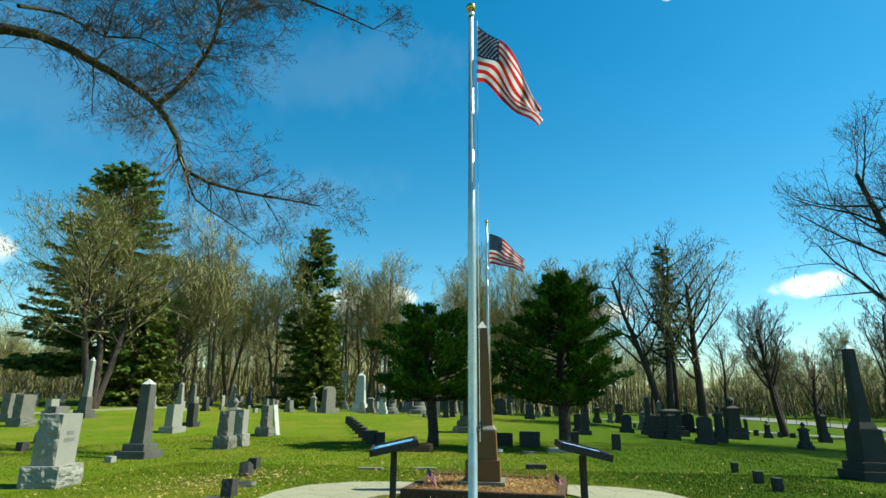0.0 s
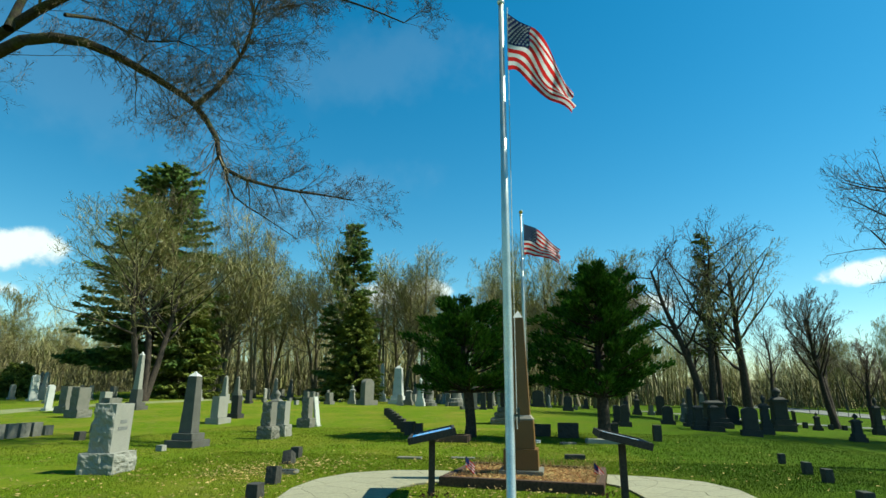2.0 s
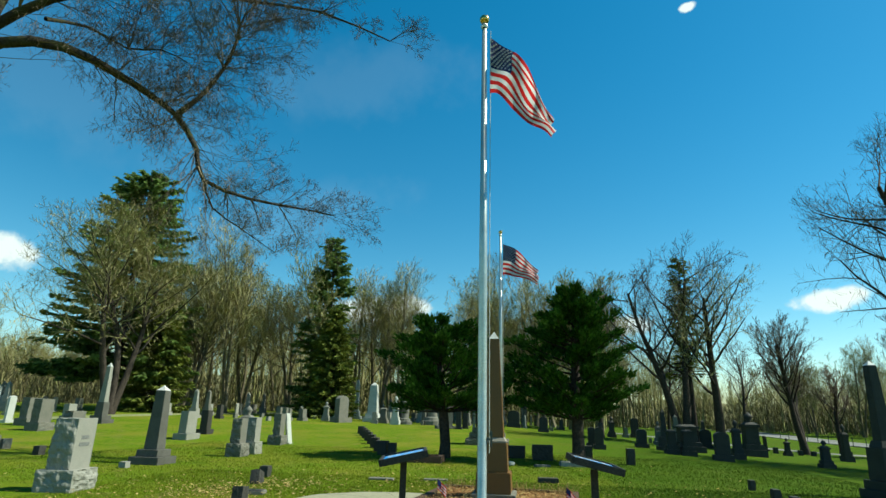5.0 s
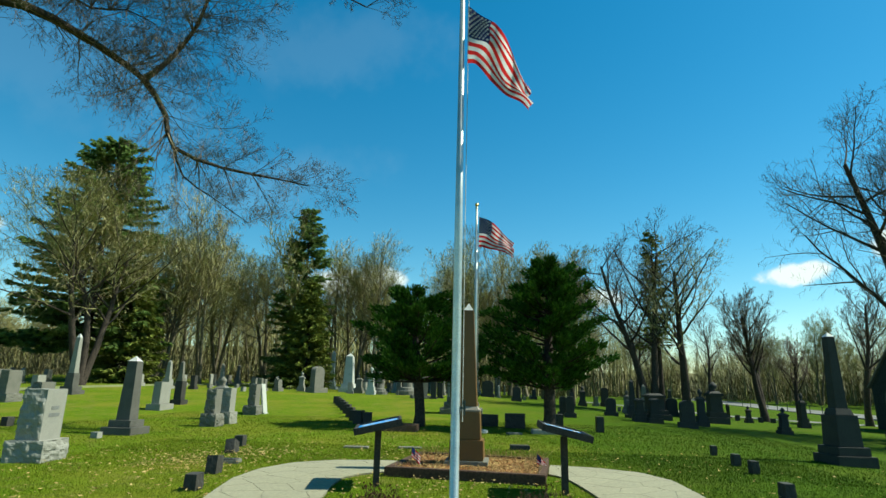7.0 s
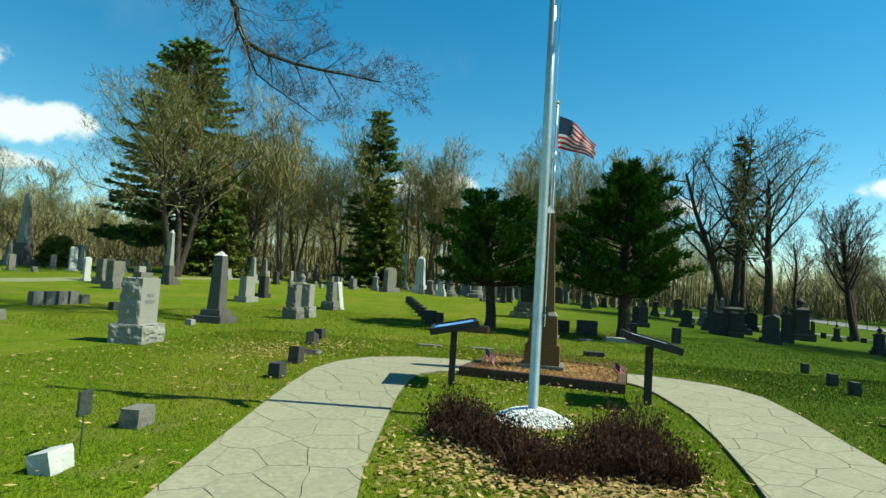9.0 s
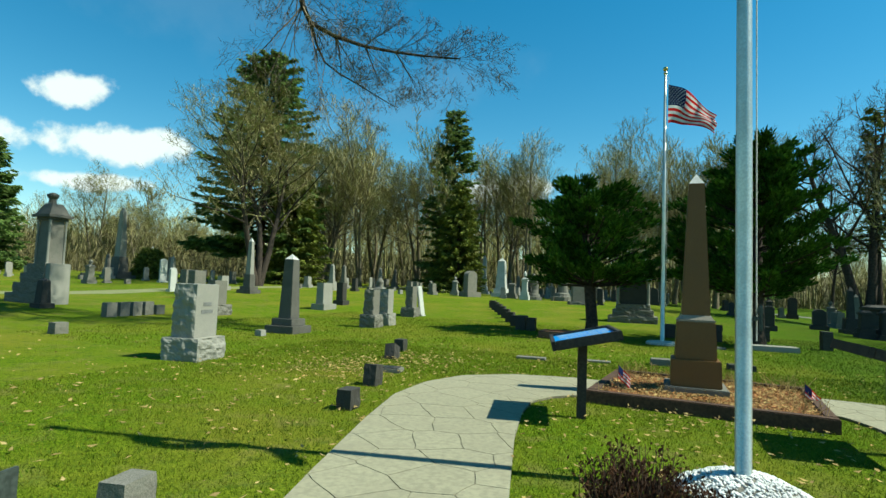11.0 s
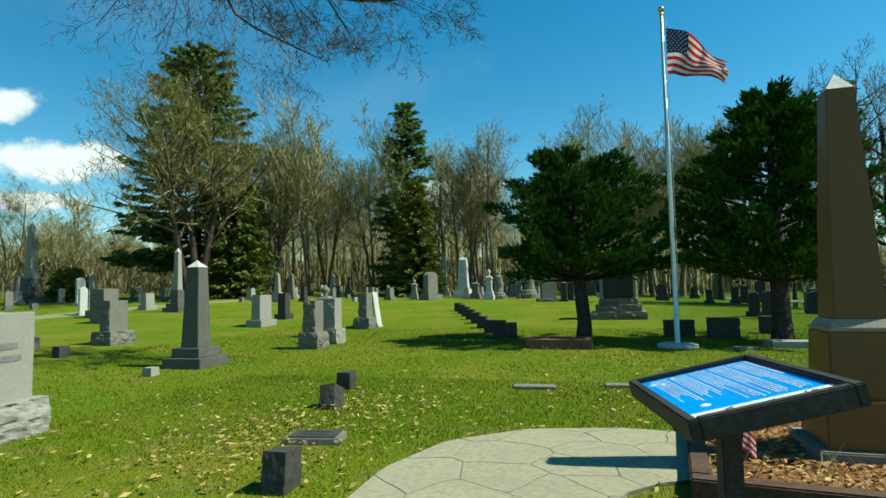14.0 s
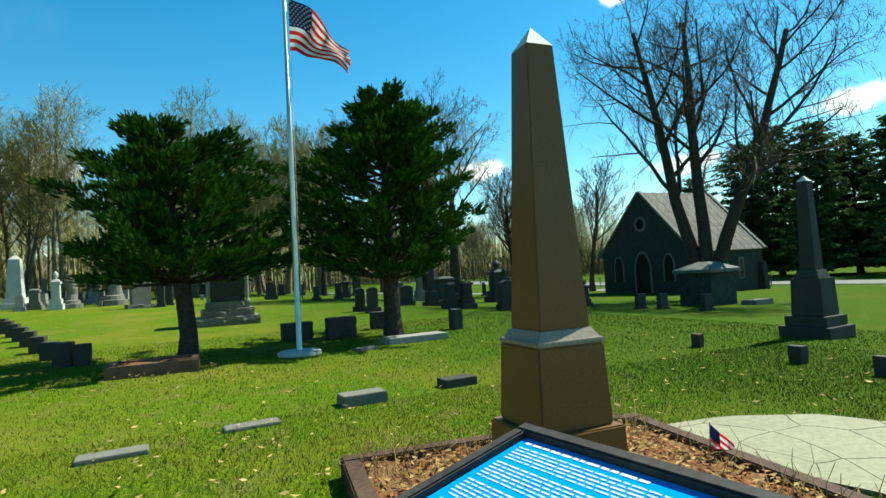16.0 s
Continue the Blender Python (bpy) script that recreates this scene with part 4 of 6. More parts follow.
P1, P2 = (0.66, 7.35), (0.55, 20.45)
flagpole(P1[0], P1[1], 7.3, 0.058, 0.036, "tall brushed aluminium flagpole with a gilded ball", False)
flagpole(P2[0], P2[1], 8.2, 0.060, 0.038, "tall aluminium flagpole on a round concrete footing", True)
american_flag(P1[0] + 0.085, P1[1], 7.1, 0.97, 1.55, 0.58, 0.85, 0.45, 0.6, "drooping red, white and blue striped flag on the near pole")
american_flag(P2[0] + 0.085, P2[1], 7.85, 1.2, 1.85, 0.70, 0.58, 0.55, 2.0, "red, white and blue striped flag on the far pole")

# ---- the bed with the brown obelisk ----
bed = thing("planting_bed", BED_C[0], BED_C[1], BED_R, label="raised bed of reddish mulch edged with dark timber", category="planting bed")
for nm, w, d, px, py in (("timber", BED_W, 0.14, 0, -BED_D / 2 + 0.07), ("timber", BED_W, 0.14, 0, BED_D / 2 - 0.07), ("timber", 0.14, BED_D - 0.286, -BED_W / 2 + 0.07, 0), ("timber", 0.14, BED_D - 0.286, BED_W / 2 - 0.07, 0)):
    part(nm, box(w, d, 0.19, -0.04, bevel=0.012, x=px, y=py), TIMBER, bed)
mv, mf, n = [], [], 24
for j in range(n + 1):
    for i in range(n + 1):
        u, v = (i / n - 0.5) * (BED_W - 0.28), (j / n - 0.5) * (BED_D - 0.28)
        mv.append((u, v, 0.10 + 0.05 * noise.noise((u * 4, v * 4, 3)) + 0.02 * noise.noise((u * 15, v * 15, 3))))
mf = [(j * (n + 1) + i, j * (n + 1) + i + 1, (j + 1) * (n + 1) + i + 1, (j + 1) * (n + 1) + i) for j in range(n) for i in range(n)]
part("mulch", mesh_of("mulch", mv, mf, MULCH, True), MULCH, bed)

OB = (0.66, 11.25)
ob = thing("obelisk_monument", OB[0], OB[1], -2, z=0.08, label="tall brown polished granite obelisk on a stepped base", category="obelisk")
part("slab", box(0.80, 0.80, 0.12, 0.0, bevel=0.012), GRANITE_MID, ob, "pale granite footing slab")
part("base", box(0.64, 0.64, 0.36, 0.12, 0.97, bevel=0.01), BROWN_STONE, ob)
part("plinth", box(0.525, 0.525, 0.51, 0.48, 0.92, bevel=0.012), BROWN_STONE, ob)
# the cap's paler colour imitates sun on the sloping ledge
part("cap", joined(box(0.49, 0.49, 0.03, 0.99, bevel=0.006), box(0.45, 0.45, 0.06, 1.02, 0.84, bevel=0)), SUNLIT_LEDGE, ob, "sloping ledge coloured pale as if sunlit")
part("shaft", box(0.365, 0.365, 1.85, 1.08, 0.55, bevel=0.006), BROWN_STONE, ob)
part("tip", pyramid(0.198, 0.15, 2.928), PALE_TOP, ob, "pale weathered pyramid tip")


def dry_stalks():
    """Dead stems of last year's flowers, thickest along the bed's rim."""
    r = random.Random(44)
    lines = []
    for i in range(420):
        side = r.random()
        u = r.uniform(-0.46, 0.46) * BED_W
        v = (0.46 - 0.25 * r.random() ** 2) * BED_D * (1 if side < 0.72 else -1)
        if side > 0.86:
            u, v = (0.46 - 0.12 * r.random()) * BED_W, r.uniform(-0.46, 0.46) * BED_D
        h = r.uniform(0.06, 0.26)
        b0 = Vector((u, v, 0.09))
        tip = b0 + Vector((r.gauss(0, 0.10), r.gauss(0, 0.10), h))
        lines.append(([b0, b0.lerp(tip, 0.55) + Vector((r.gauss(0, 0.02), r.gauss(0, 0.02), 0.02)), tip], [0.0035, 0.003, 0.002]))
    o = new("dry_stalks", big_mesh("dry_stalks", *tubes(lines, 3), DRY_LEAF))
    o.matrix_basis = pose(BED_C[0], BED_C[1], 0, 0, 0, BED_R)
    tagged(o, "dead tan flower stems standing in the mulch bed", "dead stems", kind="stuff")


dry_stalks()


def info_sign(x, y, rot, label):
    """A low reading panel in a black frame on one post; it rises along +x and is read from the low side."""
    t = thing("information_sign", x, y, rot, label=label, category="sign", group="reading panels")
    part("post", box(0.10, 0.10, 0.92, -0.1, bevel=0.008), BLACK_WOOD, t)
    tilt = pose(0, 0, 0.915, 0, -12.5, 0)
    w, d = 1.06, 0.74
    part("tray", box(d - 0.05, w - 0.05, 0.05, -0.055, bevel=0.004), BLACK_WOOD, t, at=tilt)
    for nm, bx in (("frame_rail", box(0.045, w, 0.10, -0.065, bevel=0.006, x=d / 2 - 0.0225)), ("frame_rail", box(0.045, w, 0.10, -0.065, bevel=0.006, x=-d / 2 + 0.0225)),
                   ("frame_rail", box(d - 0.092, 0.045, 0.10, -0.065, bevel=0.006, y=w / 2 - 0.0225)), ("frame_rail", box(d - 0.092, 0.045, 0.10, -0.065, bevel=0.006, y=-w / 2 + 0.0225))):
        part(nm, bx, BLACK_WOOD, t, at=tilt)
    pw, pd = w - 0.094, d - 0.094
    pan = part("panel", box(pd, pw, 0.012, -0.004, bevel=0), PANEL_BLUE, t, "blue printed panel with white text", at=tilt)
    # a white strip with emblems at the end of the lines
    part("strip", box(pd, 0.115, 0.003, 0.0085, bevel=0, y=-pw / 2 + 0.0575), PANEL_WHITE, pan, "white strip with emblems")
    r = random.Random(3)
    lines_x = pd / 2 - 0.03
    y_left, y_right = pw / 2 - 0.03, -pw / 2 + 0.135
    row, xx = 0, lines_x
    while xx > -pd / 2 + 0.05:
        title = row == 0
        gap = 0.030 if title else 0.0165
        full = y_left - y_right
        if xx > -0.02:
            a, b = y_left, y_left - full * (0.93 if row % 5 else 0.55)
        else:
            a, b = y_left - 0.01, y_left - full * r.uniform(0.5, 0.8)
        yy, words = a, []
        while yy > b:
            ln = r.uniform(0.018, 0.05)
            words.append(box(0.011 if title else 0.0065, ln, 0.0015, 0.0085, bevel=0, x=xx, y=yy - ln / 2))
            yy -= ln + 0.007
        part("text_line", joined(*words), PANEL_PALE if row % 3 else PANEL_WHITE, pan)
        row += 1
        xx -= gap * (1.9 if row % 6 == 0 else 1.0)
    seal = part("emblem", lathe([(0.044, 0.0115), (0.044, 0.0130)], 22), WIRE, pan, "round dark seal", at=pose(pd / 2 - 0.10, -pw / 2 + 0.062, 0))
    part("seal_field", lathe([(0.037, 0.0130), (0.037, 0.0142)], 20), PANEL_WHITE, seal)
    part("seal_figure", lathe([(0.020, 0.0142), (0.014, 0.0152)], 7), RED_STONE, seal)
    star = bmesh.new()
    star.faces.new([star.verts.new((0.028 * k_ * math.cos(q * math.pi / 5), 0.028 * k_ * math.sin(q * math.pi / 5), 0.0125)) for q, k_ in zip(range(10), itertools.cycle((1.0, 0.42)))])
    part("emblem", star, TEAL, pan, "teal star", at=pose(0.04, -pw / 2 + 0.06, 0))
    scroll = part("emblem", box(0.030, 0.075, 0.0012, 0.0115, bevel=0, x=-0.15, y=-pw / 2 + 0.06), PANEL_PALE, pan, "dark scribbled mark")
    for q in range(6):
        part("stroke", box(0.045, 0.005, 0.001, 0.0128, bevel=0), WIRE, scroll, at=pose(-0.15 + 0.006 * (q % 2), -pw / 2 + 0.032 + 0.011 * q, 0, 0, 0, 32))
    for ex, ey, rr in ((-0.20, -pw / 2 + 0.22, 0.026), (-0.27, pw / 2 - 0.12, 0.022), (-0.14, pw / 2 - 0.07, 0.014), (-0.22, pw / 2 - 0.16, 0.016)):
        part("map_shape", lathe([(rr, 0.0085), (rr * 0.8, 0.0115)], 7), PANEL_WHITE, pan, at=pose(ex, ey, 0))
    return t


info_sign(-0.68, 9.27, 10, "tilted blue reading panel in a black wooden frame")
info_sign(2.22, 9.2, 180, "tilted reading panel in a black wooden frame seen edge on")

# ---- gravestones ----
headstone(-7.44, 10.5, 9, 0.64, 0.42, 0.92, (0.68, 0.80, 0.37), GRANITE, 0.036, "grey granite headstone with a rock-faced base and a smooth lettered face", 1, 2)
obelisk(-9.25, 15.85, 0, [(0.90, 0.19, 1.0), (0.66, 0.19, 0.98)], (0.41, 0.29, 1.64), GRANITE_GREY, "dark granite shaft monument with a white tip on two steps", PALE_TOP, 0.15)
headstone(-14.4, 26.0, 0, 0.85, 0.4, 1.0, (0.7, 1.15, 0.25), GRANITE, 0.0, "pale grey granite headstone with a smooth die", 2, 0)
headstone(-15.2, 29.0, 0, 0.45, 0.4, 0.95, (0.6, 0.7, 0.22), GRANITE_DARK, 0.0, "narrow dark granite headstone", 3, 0)
headstone(-8.5, 19.4, 0, 0.44, 0.34, 0.82, (0.54, 0.62, 0.42), GRANITE_MID, 0.04, "rock-faced granite headstone on a rough block base", 4, 0)
headstone(-8.6, 20.7, 0, 0.44, 0.36, 0.85, (0.52, 0.6, 0.42), GRANITE, 0.03, "pale granite block headstone with a rough base", 5, 0)
pedestal(-9.9, 22.8, 0, 0.75, 1.75, GRANITE_MID, "weathered granite pedestal with a small urn", True)
headstone(-9.95, 26.2, 0, 0.52, 0.34, 0.95, (0.62, 0.8, 0.4), GRANITE_MID, 0.03, "weathered granite headstone with slabs leaning on it", 6, 0)
headstone(-9.6, 26.75, 0, 0.5, 0.10, 1.35, (0.2, 0.5, 0.02), MARBLE, 0.0, "white marble slab leaning against a headstone", 7, 0, tilt=-9)
headstone(-14.5, 18.9, 0, 0.62, 0.34, 0.86, (0.66, 0.85, 0.36), GRANITE_MID, 0.035, "weathered granite headstone on a wide rough base", 8, 0)
obelisk(-23.6, 31.9, 0, [(1.05, 0.22, 1), (0.8, 0.22, 1), (0.52, 0.75, 0.95)], (0.38, 0.24, 2.1), GRANITE, "pale weathered obelisk on a dark stepped plinth", MARBLE, 0.25, base=GRANITE_GREY)

# stones among the middle rows
headstone(-36.28, 37.14, 0, 0.67, 0.14, 1.77, (0.35, 0.87, 0.12), MARBLE, 0.0, "white marble tablet with a rounded top", 9, 0, top="round")
headstone(-24.76, 28.06, 0, 0.86, 0.45, 1.05, (0.75, 1.07, 0.35), GRANITE_MID, 0.02, "broad weathered granite headstone on a base", 10, 0)
headstone(-28.37, 35.06, 0, 0.35, 0.3, 0.83, (0.4, 0.45, 0.05), GRANITE_MID, 0.0, "short weathered stone post", 11, 0)
pedestal(-44.01, 43.06, 0, 0.8, 3.08, MARBLE, "pale marble pedestal with an urn", True)
obelisk(-15.78, 59.8, 0, [(1.0, 0.3, 1), (0.7, 0.5, 0.9)], (0.42, 0.34, 2.98), MARBLE, "slender white marble column on a base", MARBLE, 0.3)
pedestal(-11.07, 52.26, 0, 0.9, 1.77, GRANITE_MID, "grey granite pedestal monument with cornice", False)
pedestal(-9.56, 50.48, 0, 0.8, 2.51, MARBLE, "pale marble pedestal with an urn", True)
headstone(-3.32, 44.45, 80, 0.41, 0.16, 1.15, (0.35, 0.56, 0.1), GRANITE_DARK, 0.0, "dark upright tablet gravestone", 9, 0)
headstone(-2.94, 45.92, 80, 0.43, 0.16, 1.10, (0.35, 0.58, 0.1), GRANITE_DARK, 0.0, "dark upright tablet gravestone", 9, 0)
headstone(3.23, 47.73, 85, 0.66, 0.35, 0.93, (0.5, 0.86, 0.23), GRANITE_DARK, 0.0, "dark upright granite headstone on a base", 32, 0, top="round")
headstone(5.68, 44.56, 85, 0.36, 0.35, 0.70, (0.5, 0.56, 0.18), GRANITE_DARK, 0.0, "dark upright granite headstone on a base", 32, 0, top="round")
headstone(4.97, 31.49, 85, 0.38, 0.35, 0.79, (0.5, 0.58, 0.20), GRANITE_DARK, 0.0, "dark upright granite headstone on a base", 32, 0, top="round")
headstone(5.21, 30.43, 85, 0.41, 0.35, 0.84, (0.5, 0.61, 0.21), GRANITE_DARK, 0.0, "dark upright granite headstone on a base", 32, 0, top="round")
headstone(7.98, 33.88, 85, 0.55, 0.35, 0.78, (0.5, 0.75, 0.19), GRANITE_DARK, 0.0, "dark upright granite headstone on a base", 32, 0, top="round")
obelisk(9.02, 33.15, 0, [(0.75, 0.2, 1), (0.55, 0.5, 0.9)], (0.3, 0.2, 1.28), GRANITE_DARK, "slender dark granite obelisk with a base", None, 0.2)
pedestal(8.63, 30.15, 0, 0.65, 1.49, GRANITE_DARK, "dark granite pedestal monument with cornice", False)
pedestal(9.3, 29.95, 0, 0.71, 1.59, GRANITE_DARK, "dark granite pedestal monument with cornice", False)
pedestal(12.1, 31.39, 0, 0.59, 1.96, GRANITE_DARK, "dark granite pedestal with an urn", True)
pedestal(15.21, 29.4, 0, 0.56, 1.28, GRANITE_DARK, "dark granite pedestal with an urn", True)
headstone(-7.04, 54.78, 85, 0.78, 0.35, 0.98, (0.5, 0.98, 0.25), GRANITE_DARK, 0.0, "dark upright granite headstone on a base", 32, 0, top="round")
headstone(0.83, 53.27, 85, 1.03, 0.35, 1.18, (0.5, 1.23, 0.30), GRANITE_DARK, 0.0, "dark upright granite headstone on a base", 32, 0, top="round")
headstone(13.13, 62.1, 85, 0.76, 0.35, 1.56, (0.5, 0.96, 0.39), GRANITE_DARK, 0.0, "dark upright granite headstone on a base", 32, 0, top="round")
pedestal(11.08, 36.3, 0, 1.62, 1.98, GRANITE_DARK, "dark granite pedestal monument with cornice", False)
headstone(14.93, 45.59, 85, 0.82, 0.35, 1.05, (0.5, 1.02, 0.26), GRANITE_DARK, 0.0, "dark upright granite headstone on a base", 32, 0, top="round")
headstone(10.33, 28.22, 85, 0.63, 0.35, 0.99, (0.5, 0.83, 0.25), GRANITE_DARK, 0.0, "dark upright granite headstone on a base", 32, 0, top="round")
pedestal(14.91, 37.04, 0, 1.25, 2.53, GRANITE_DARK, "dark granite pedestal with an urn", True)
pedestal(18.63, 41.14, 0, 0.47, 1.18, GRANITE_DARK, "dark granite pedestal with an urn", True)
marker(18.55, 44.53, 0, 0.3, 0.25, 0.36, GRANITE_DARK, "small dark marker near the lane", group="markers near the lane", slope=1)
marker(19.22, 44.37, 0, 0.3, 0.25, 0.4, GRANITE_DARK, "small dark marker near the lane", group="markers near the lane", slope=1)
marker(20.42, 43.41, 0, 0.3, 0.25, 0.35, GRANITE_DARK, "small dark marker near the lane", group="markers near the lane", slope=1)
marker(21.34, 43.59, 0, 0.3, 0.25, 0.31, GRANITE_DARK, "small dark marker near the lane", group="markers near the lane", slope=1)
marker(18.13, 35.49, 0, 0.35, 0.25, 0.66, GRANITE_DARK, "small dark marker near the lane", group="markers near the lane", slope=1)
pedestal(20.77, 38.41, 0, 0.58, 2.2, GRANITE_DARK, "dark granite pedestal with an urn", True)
headstone(-26.85, 28.93, 0, 0.45, 0.14, 1.31, (0.35, 0.65, 0.12), MARBLE, 0.0, "white marble tablet with a rounded top", 9, 0, top="round")
headstone(-22.08, 25.87, 0, 0.77, 0.45, 1.10, (0.75, 0.96, 0.37), GRANITE_MID, 0.02, "broad weathered granite headstone on a base", 10, 0)
headstone(-11.43, 70.3, 0, 1.07, 0.45, 0.65, (0.75, 1.34, 0.21), GRANITE_MID, 0.02, "broad weathered granite headstone on a base", 10, 0)

# small markers along the path
marker(-3.19, 8.42, 3, 0.25, 0.17, 0.21)
marker(-3.61, 9.85, 3, 0.25, 0.18, 0.28, tilt=-6)
marker(-4.58, 12.6, 3, 0.28, 0.2, 0.26, tilt=-22, roll=-8, label="small dark grave marker leaning over")
marker(-5.0, 13.95, 3, 0.26, 0.2, 0.24)
marker(-2.64, 4.12, 8, 0.24, 0.16, 0.14, MARBLE, "small white marble marker with a slanted top", 0, -14)
marker(-3.0, 5.35, 8, 0.26, 0.18, 0.17, GRANITE_MID, "small grey granite marker")
marker(-9.2, 14.6, 0, 0.2, 0.18, 0.14, GRANITE, "small pale stone in the grass")
marker(6.73, 15.5, 0, 0.17, 0.12, 0.22)
marker(6.45, 13.5, 0, 0.2, 0.13, 0.23)
marker(6.3, 12.3, 0, 0.22, 0.13, 0.23)
marker(5.5, 9.4, 0, 0.23, 0.14, 0.24)
marker(5.2, 22.4, 0, 0.36, 0.26, 0.54)
marker(-13.2, 16.2, 0, 0.25, 0.2, 0.25)
for i in range(5):
    marker(-15.2 - 0.05 * i, 15.2 + 0.5 * i, 0, 0.34, 0.22, 0.42 if i < 4 else 0.3, GRANITE_MID, "low weathered granite marker in a row", group="row of low markers")
marker(-12.2, 11.5, 0, 0.3, 0.22, 0.24, GRANITE_MID, "low weathered granite marker")
for i in range(8):
    f = i / 7
    marker(-4.15 - 4.2 * f, 22.9 + 12.0 * f, 0, 0.55 if i == 0 else 0.42, 0.35, 0.5 if i == 0 else 0.42, GRANITE_DARK, "dark granite marker in a receding row", group="receding row", slope=1)
marker(-3.75, 22.7, 0, 0.3, 0.3, 0.45, GRANITE_DARK, "dark granite marker in a receding row", group="receding row", slope=1)


def flush_marker(x, y, rot, w, d, h, m, label, rim=False):
    t = thing("flat_marker", x, y, rot, label=label, category="grave marker", group="flat markers", sink=0.03)
    part("stone", box(w, d, h + 0.03, 0, 0.97, 0.95, 0.008), m, t)
    if rim:
        part("plate", box(w * 0.84, d * 0.78, 0.012, h + 0.03, bevel=0.003), GRANITE_DARK, t, "dark bronze plate")
        for k in range(3):
            part("text_line", box(w * 0.5, 0.02, 0.004, h + 0.042, bevel=0, y=d * (0.18 - 0.18 * k)), WIRE, t)


flush_marker(-4.02, 11.15, 10, 0.56, 0.34, 0.05, GRANITE_MID, "flat dark bronze plate on granite in the grass", True)
flush_marker(-2.21, 14.4, 3, 0.62, 0.26, 0.03, GRANITE_MID, "pale stone grave marker low in the grass")
flush_marker(-0.92, 14.75, 3, 0.6, 0.26, 0.02, GRANITE_MID, "grey flush grave marker sunk in the grass")
flush_marker(0.43, 15.1, 3, 0.58, 0.32, 0.12, GRANITE_MID, "low grey granite grave marker in the lawn")
flush_marker(1.85, 15.3, 3, 0.5, 0.3, 0.10, GRANITE_DARK, "low dark granite grave marker")
flush_marker(3.3, 20.7, 3, 1.55, 0.6, 0.13, GRANITE, "long flat granite ledger stone under the cedar")
flush_marker(1.9, 20.0, 20, 0.5, 0.3, 0.05, GRANITE_MID, "small flat stone under the cedar")
for x, y, w, h in ((1.0, 23.5, 0.8, 0.46), (2.05, 22.9, 0.76, 0.55), (3.75, 24.6, 0.7, 0.5)):
    headstone(x, y, 90, w, 0.35, h, (0.4, w, 0.0), GRANITE_DARK, 0.02, "low broad dark granite headstone in the cedar's shade", 20, 0)

# kerbed grave with a red stone border
kg = thing("kerbed_grave", -2.2, 20.2, -2, label="low reddish stone kerb filled with dead leaves", category="grave", sink=0.03)
for w, d, px, py in ((1.55, 0.14, 0, -0.4), (1.55, 0.14, 0, 0.4), (0.14, 0.66, -0.705, 0), (0.14, 0.66, 0.705, 0)):
    part("kerb", rough_box(w, d, 0.24, 0, 0.012, 3), RED_STONE, kg, at=pose(px, py, 0))
part("fill", box(1.27, 0.66, 0.2, 0, bevel=0), MULCH, kg)

# monuments
mon = thing("table_monument", -0.4, 30.0, 0, label="broad dark stone monument with a pale flat cap on rough steps", category="monument", sink=0.05)
for k, (w, d, h, z) in enumerate(((2.1, 1.5, 0.32, 0), (1.75, 1.2, 0.28, 0.32), (1.45, 0.95, 0.25, 0.6))):
    part("step", rough_box(w, d, h, z, 0.04, k), GRANITE_MID, mon)
part("die", box(1.15, 0.7, 1.05, 0.85, 0.97), GRANITE_DARK, mon)
for sx in (-0.66, 0.66):
    part("column", lathe([(0.09, 0.85), (0.06, 0.92), (0.06, 1.8), (0.10, 1.9)], 10), GRANITE, mon, at=pose(sx, -0.38, 0))
part("cap", joined(box(1.6, 1.0, 0.14, 1.9), box(1.6, 1.0, 0.2, 2.04, 0.86, 0.4)), MARBLE, mon, "pale limestone cap")

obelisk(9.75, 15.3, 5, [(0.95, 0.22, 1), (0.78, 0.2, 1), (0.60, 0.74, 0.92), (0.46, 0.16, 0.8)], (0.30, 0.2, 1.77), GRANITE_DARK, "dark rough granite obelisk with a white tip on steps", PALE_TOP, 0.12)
big = thing("canopied_monument", -20.8, 17.0, 0, label="tall grey granite monument with rough steps and an eaved cap", category="monument", sink=0.05)
for k, (w, h, z) in enumerate(((1.85, 0.40, 0), (1.50, 0.38, 0.40), (1.20, 0.36, 0.78), (0.95, 0.34, 1.14))):
    part("step", rough_box(w, 0.98 - 0.06 * k, h, z, 0.02, k), GRANITE_MID, big, at=pose(0.62 - w / 2, 0, 0))
part("pier", box(0.26, 0.80, 1.50, 0, 0.94, x=0.75), GRANITE, big, "pale dressed end pier")
part("die", box(0.62, 0.62, 1.62, 1.48, 0.84, x=0.25), GRANITE_MID, big)
for sx, sy in ((1, -1), (1, 1), (-1, -1), (-1, 1)):
    part("column", lathe([(0.065, 1.48), (0.045, 1.55), (0.042, 2.98), (0.065, 3.08)], 10), GRANITE, big, at=pose(0.25 + 0.30 * sx, 0.30 * sy, 0))
part("cornice", joined(box(0.70, 0.70, 0.10, 3.08, x=0.25), box(0.92, 0.92, 0.10, 3.18, x=0.25), box(0.80, 0.80, 0.42, 3.28, bevel=0.01, top=0.5, x=0.25)), GRANITE_GREY, big)
part("finial", lathe([(0.16, 3.68), (0.13, 3.76), (0.12, 3.88), (0.19, 3.98), (0.20, 4.05), (0.08, 4.12)], 12), GRANITE_GREY, big, at=pose(0.15, 0, 0))
obelisk(-18.7, 15.6, 0, [(0.5, 0.15, 1)], (0.34, 0.26, 0.75), GRANITE_DARK, "short dark stone post beside the large monument", GRANITE_DARK, 0.1)
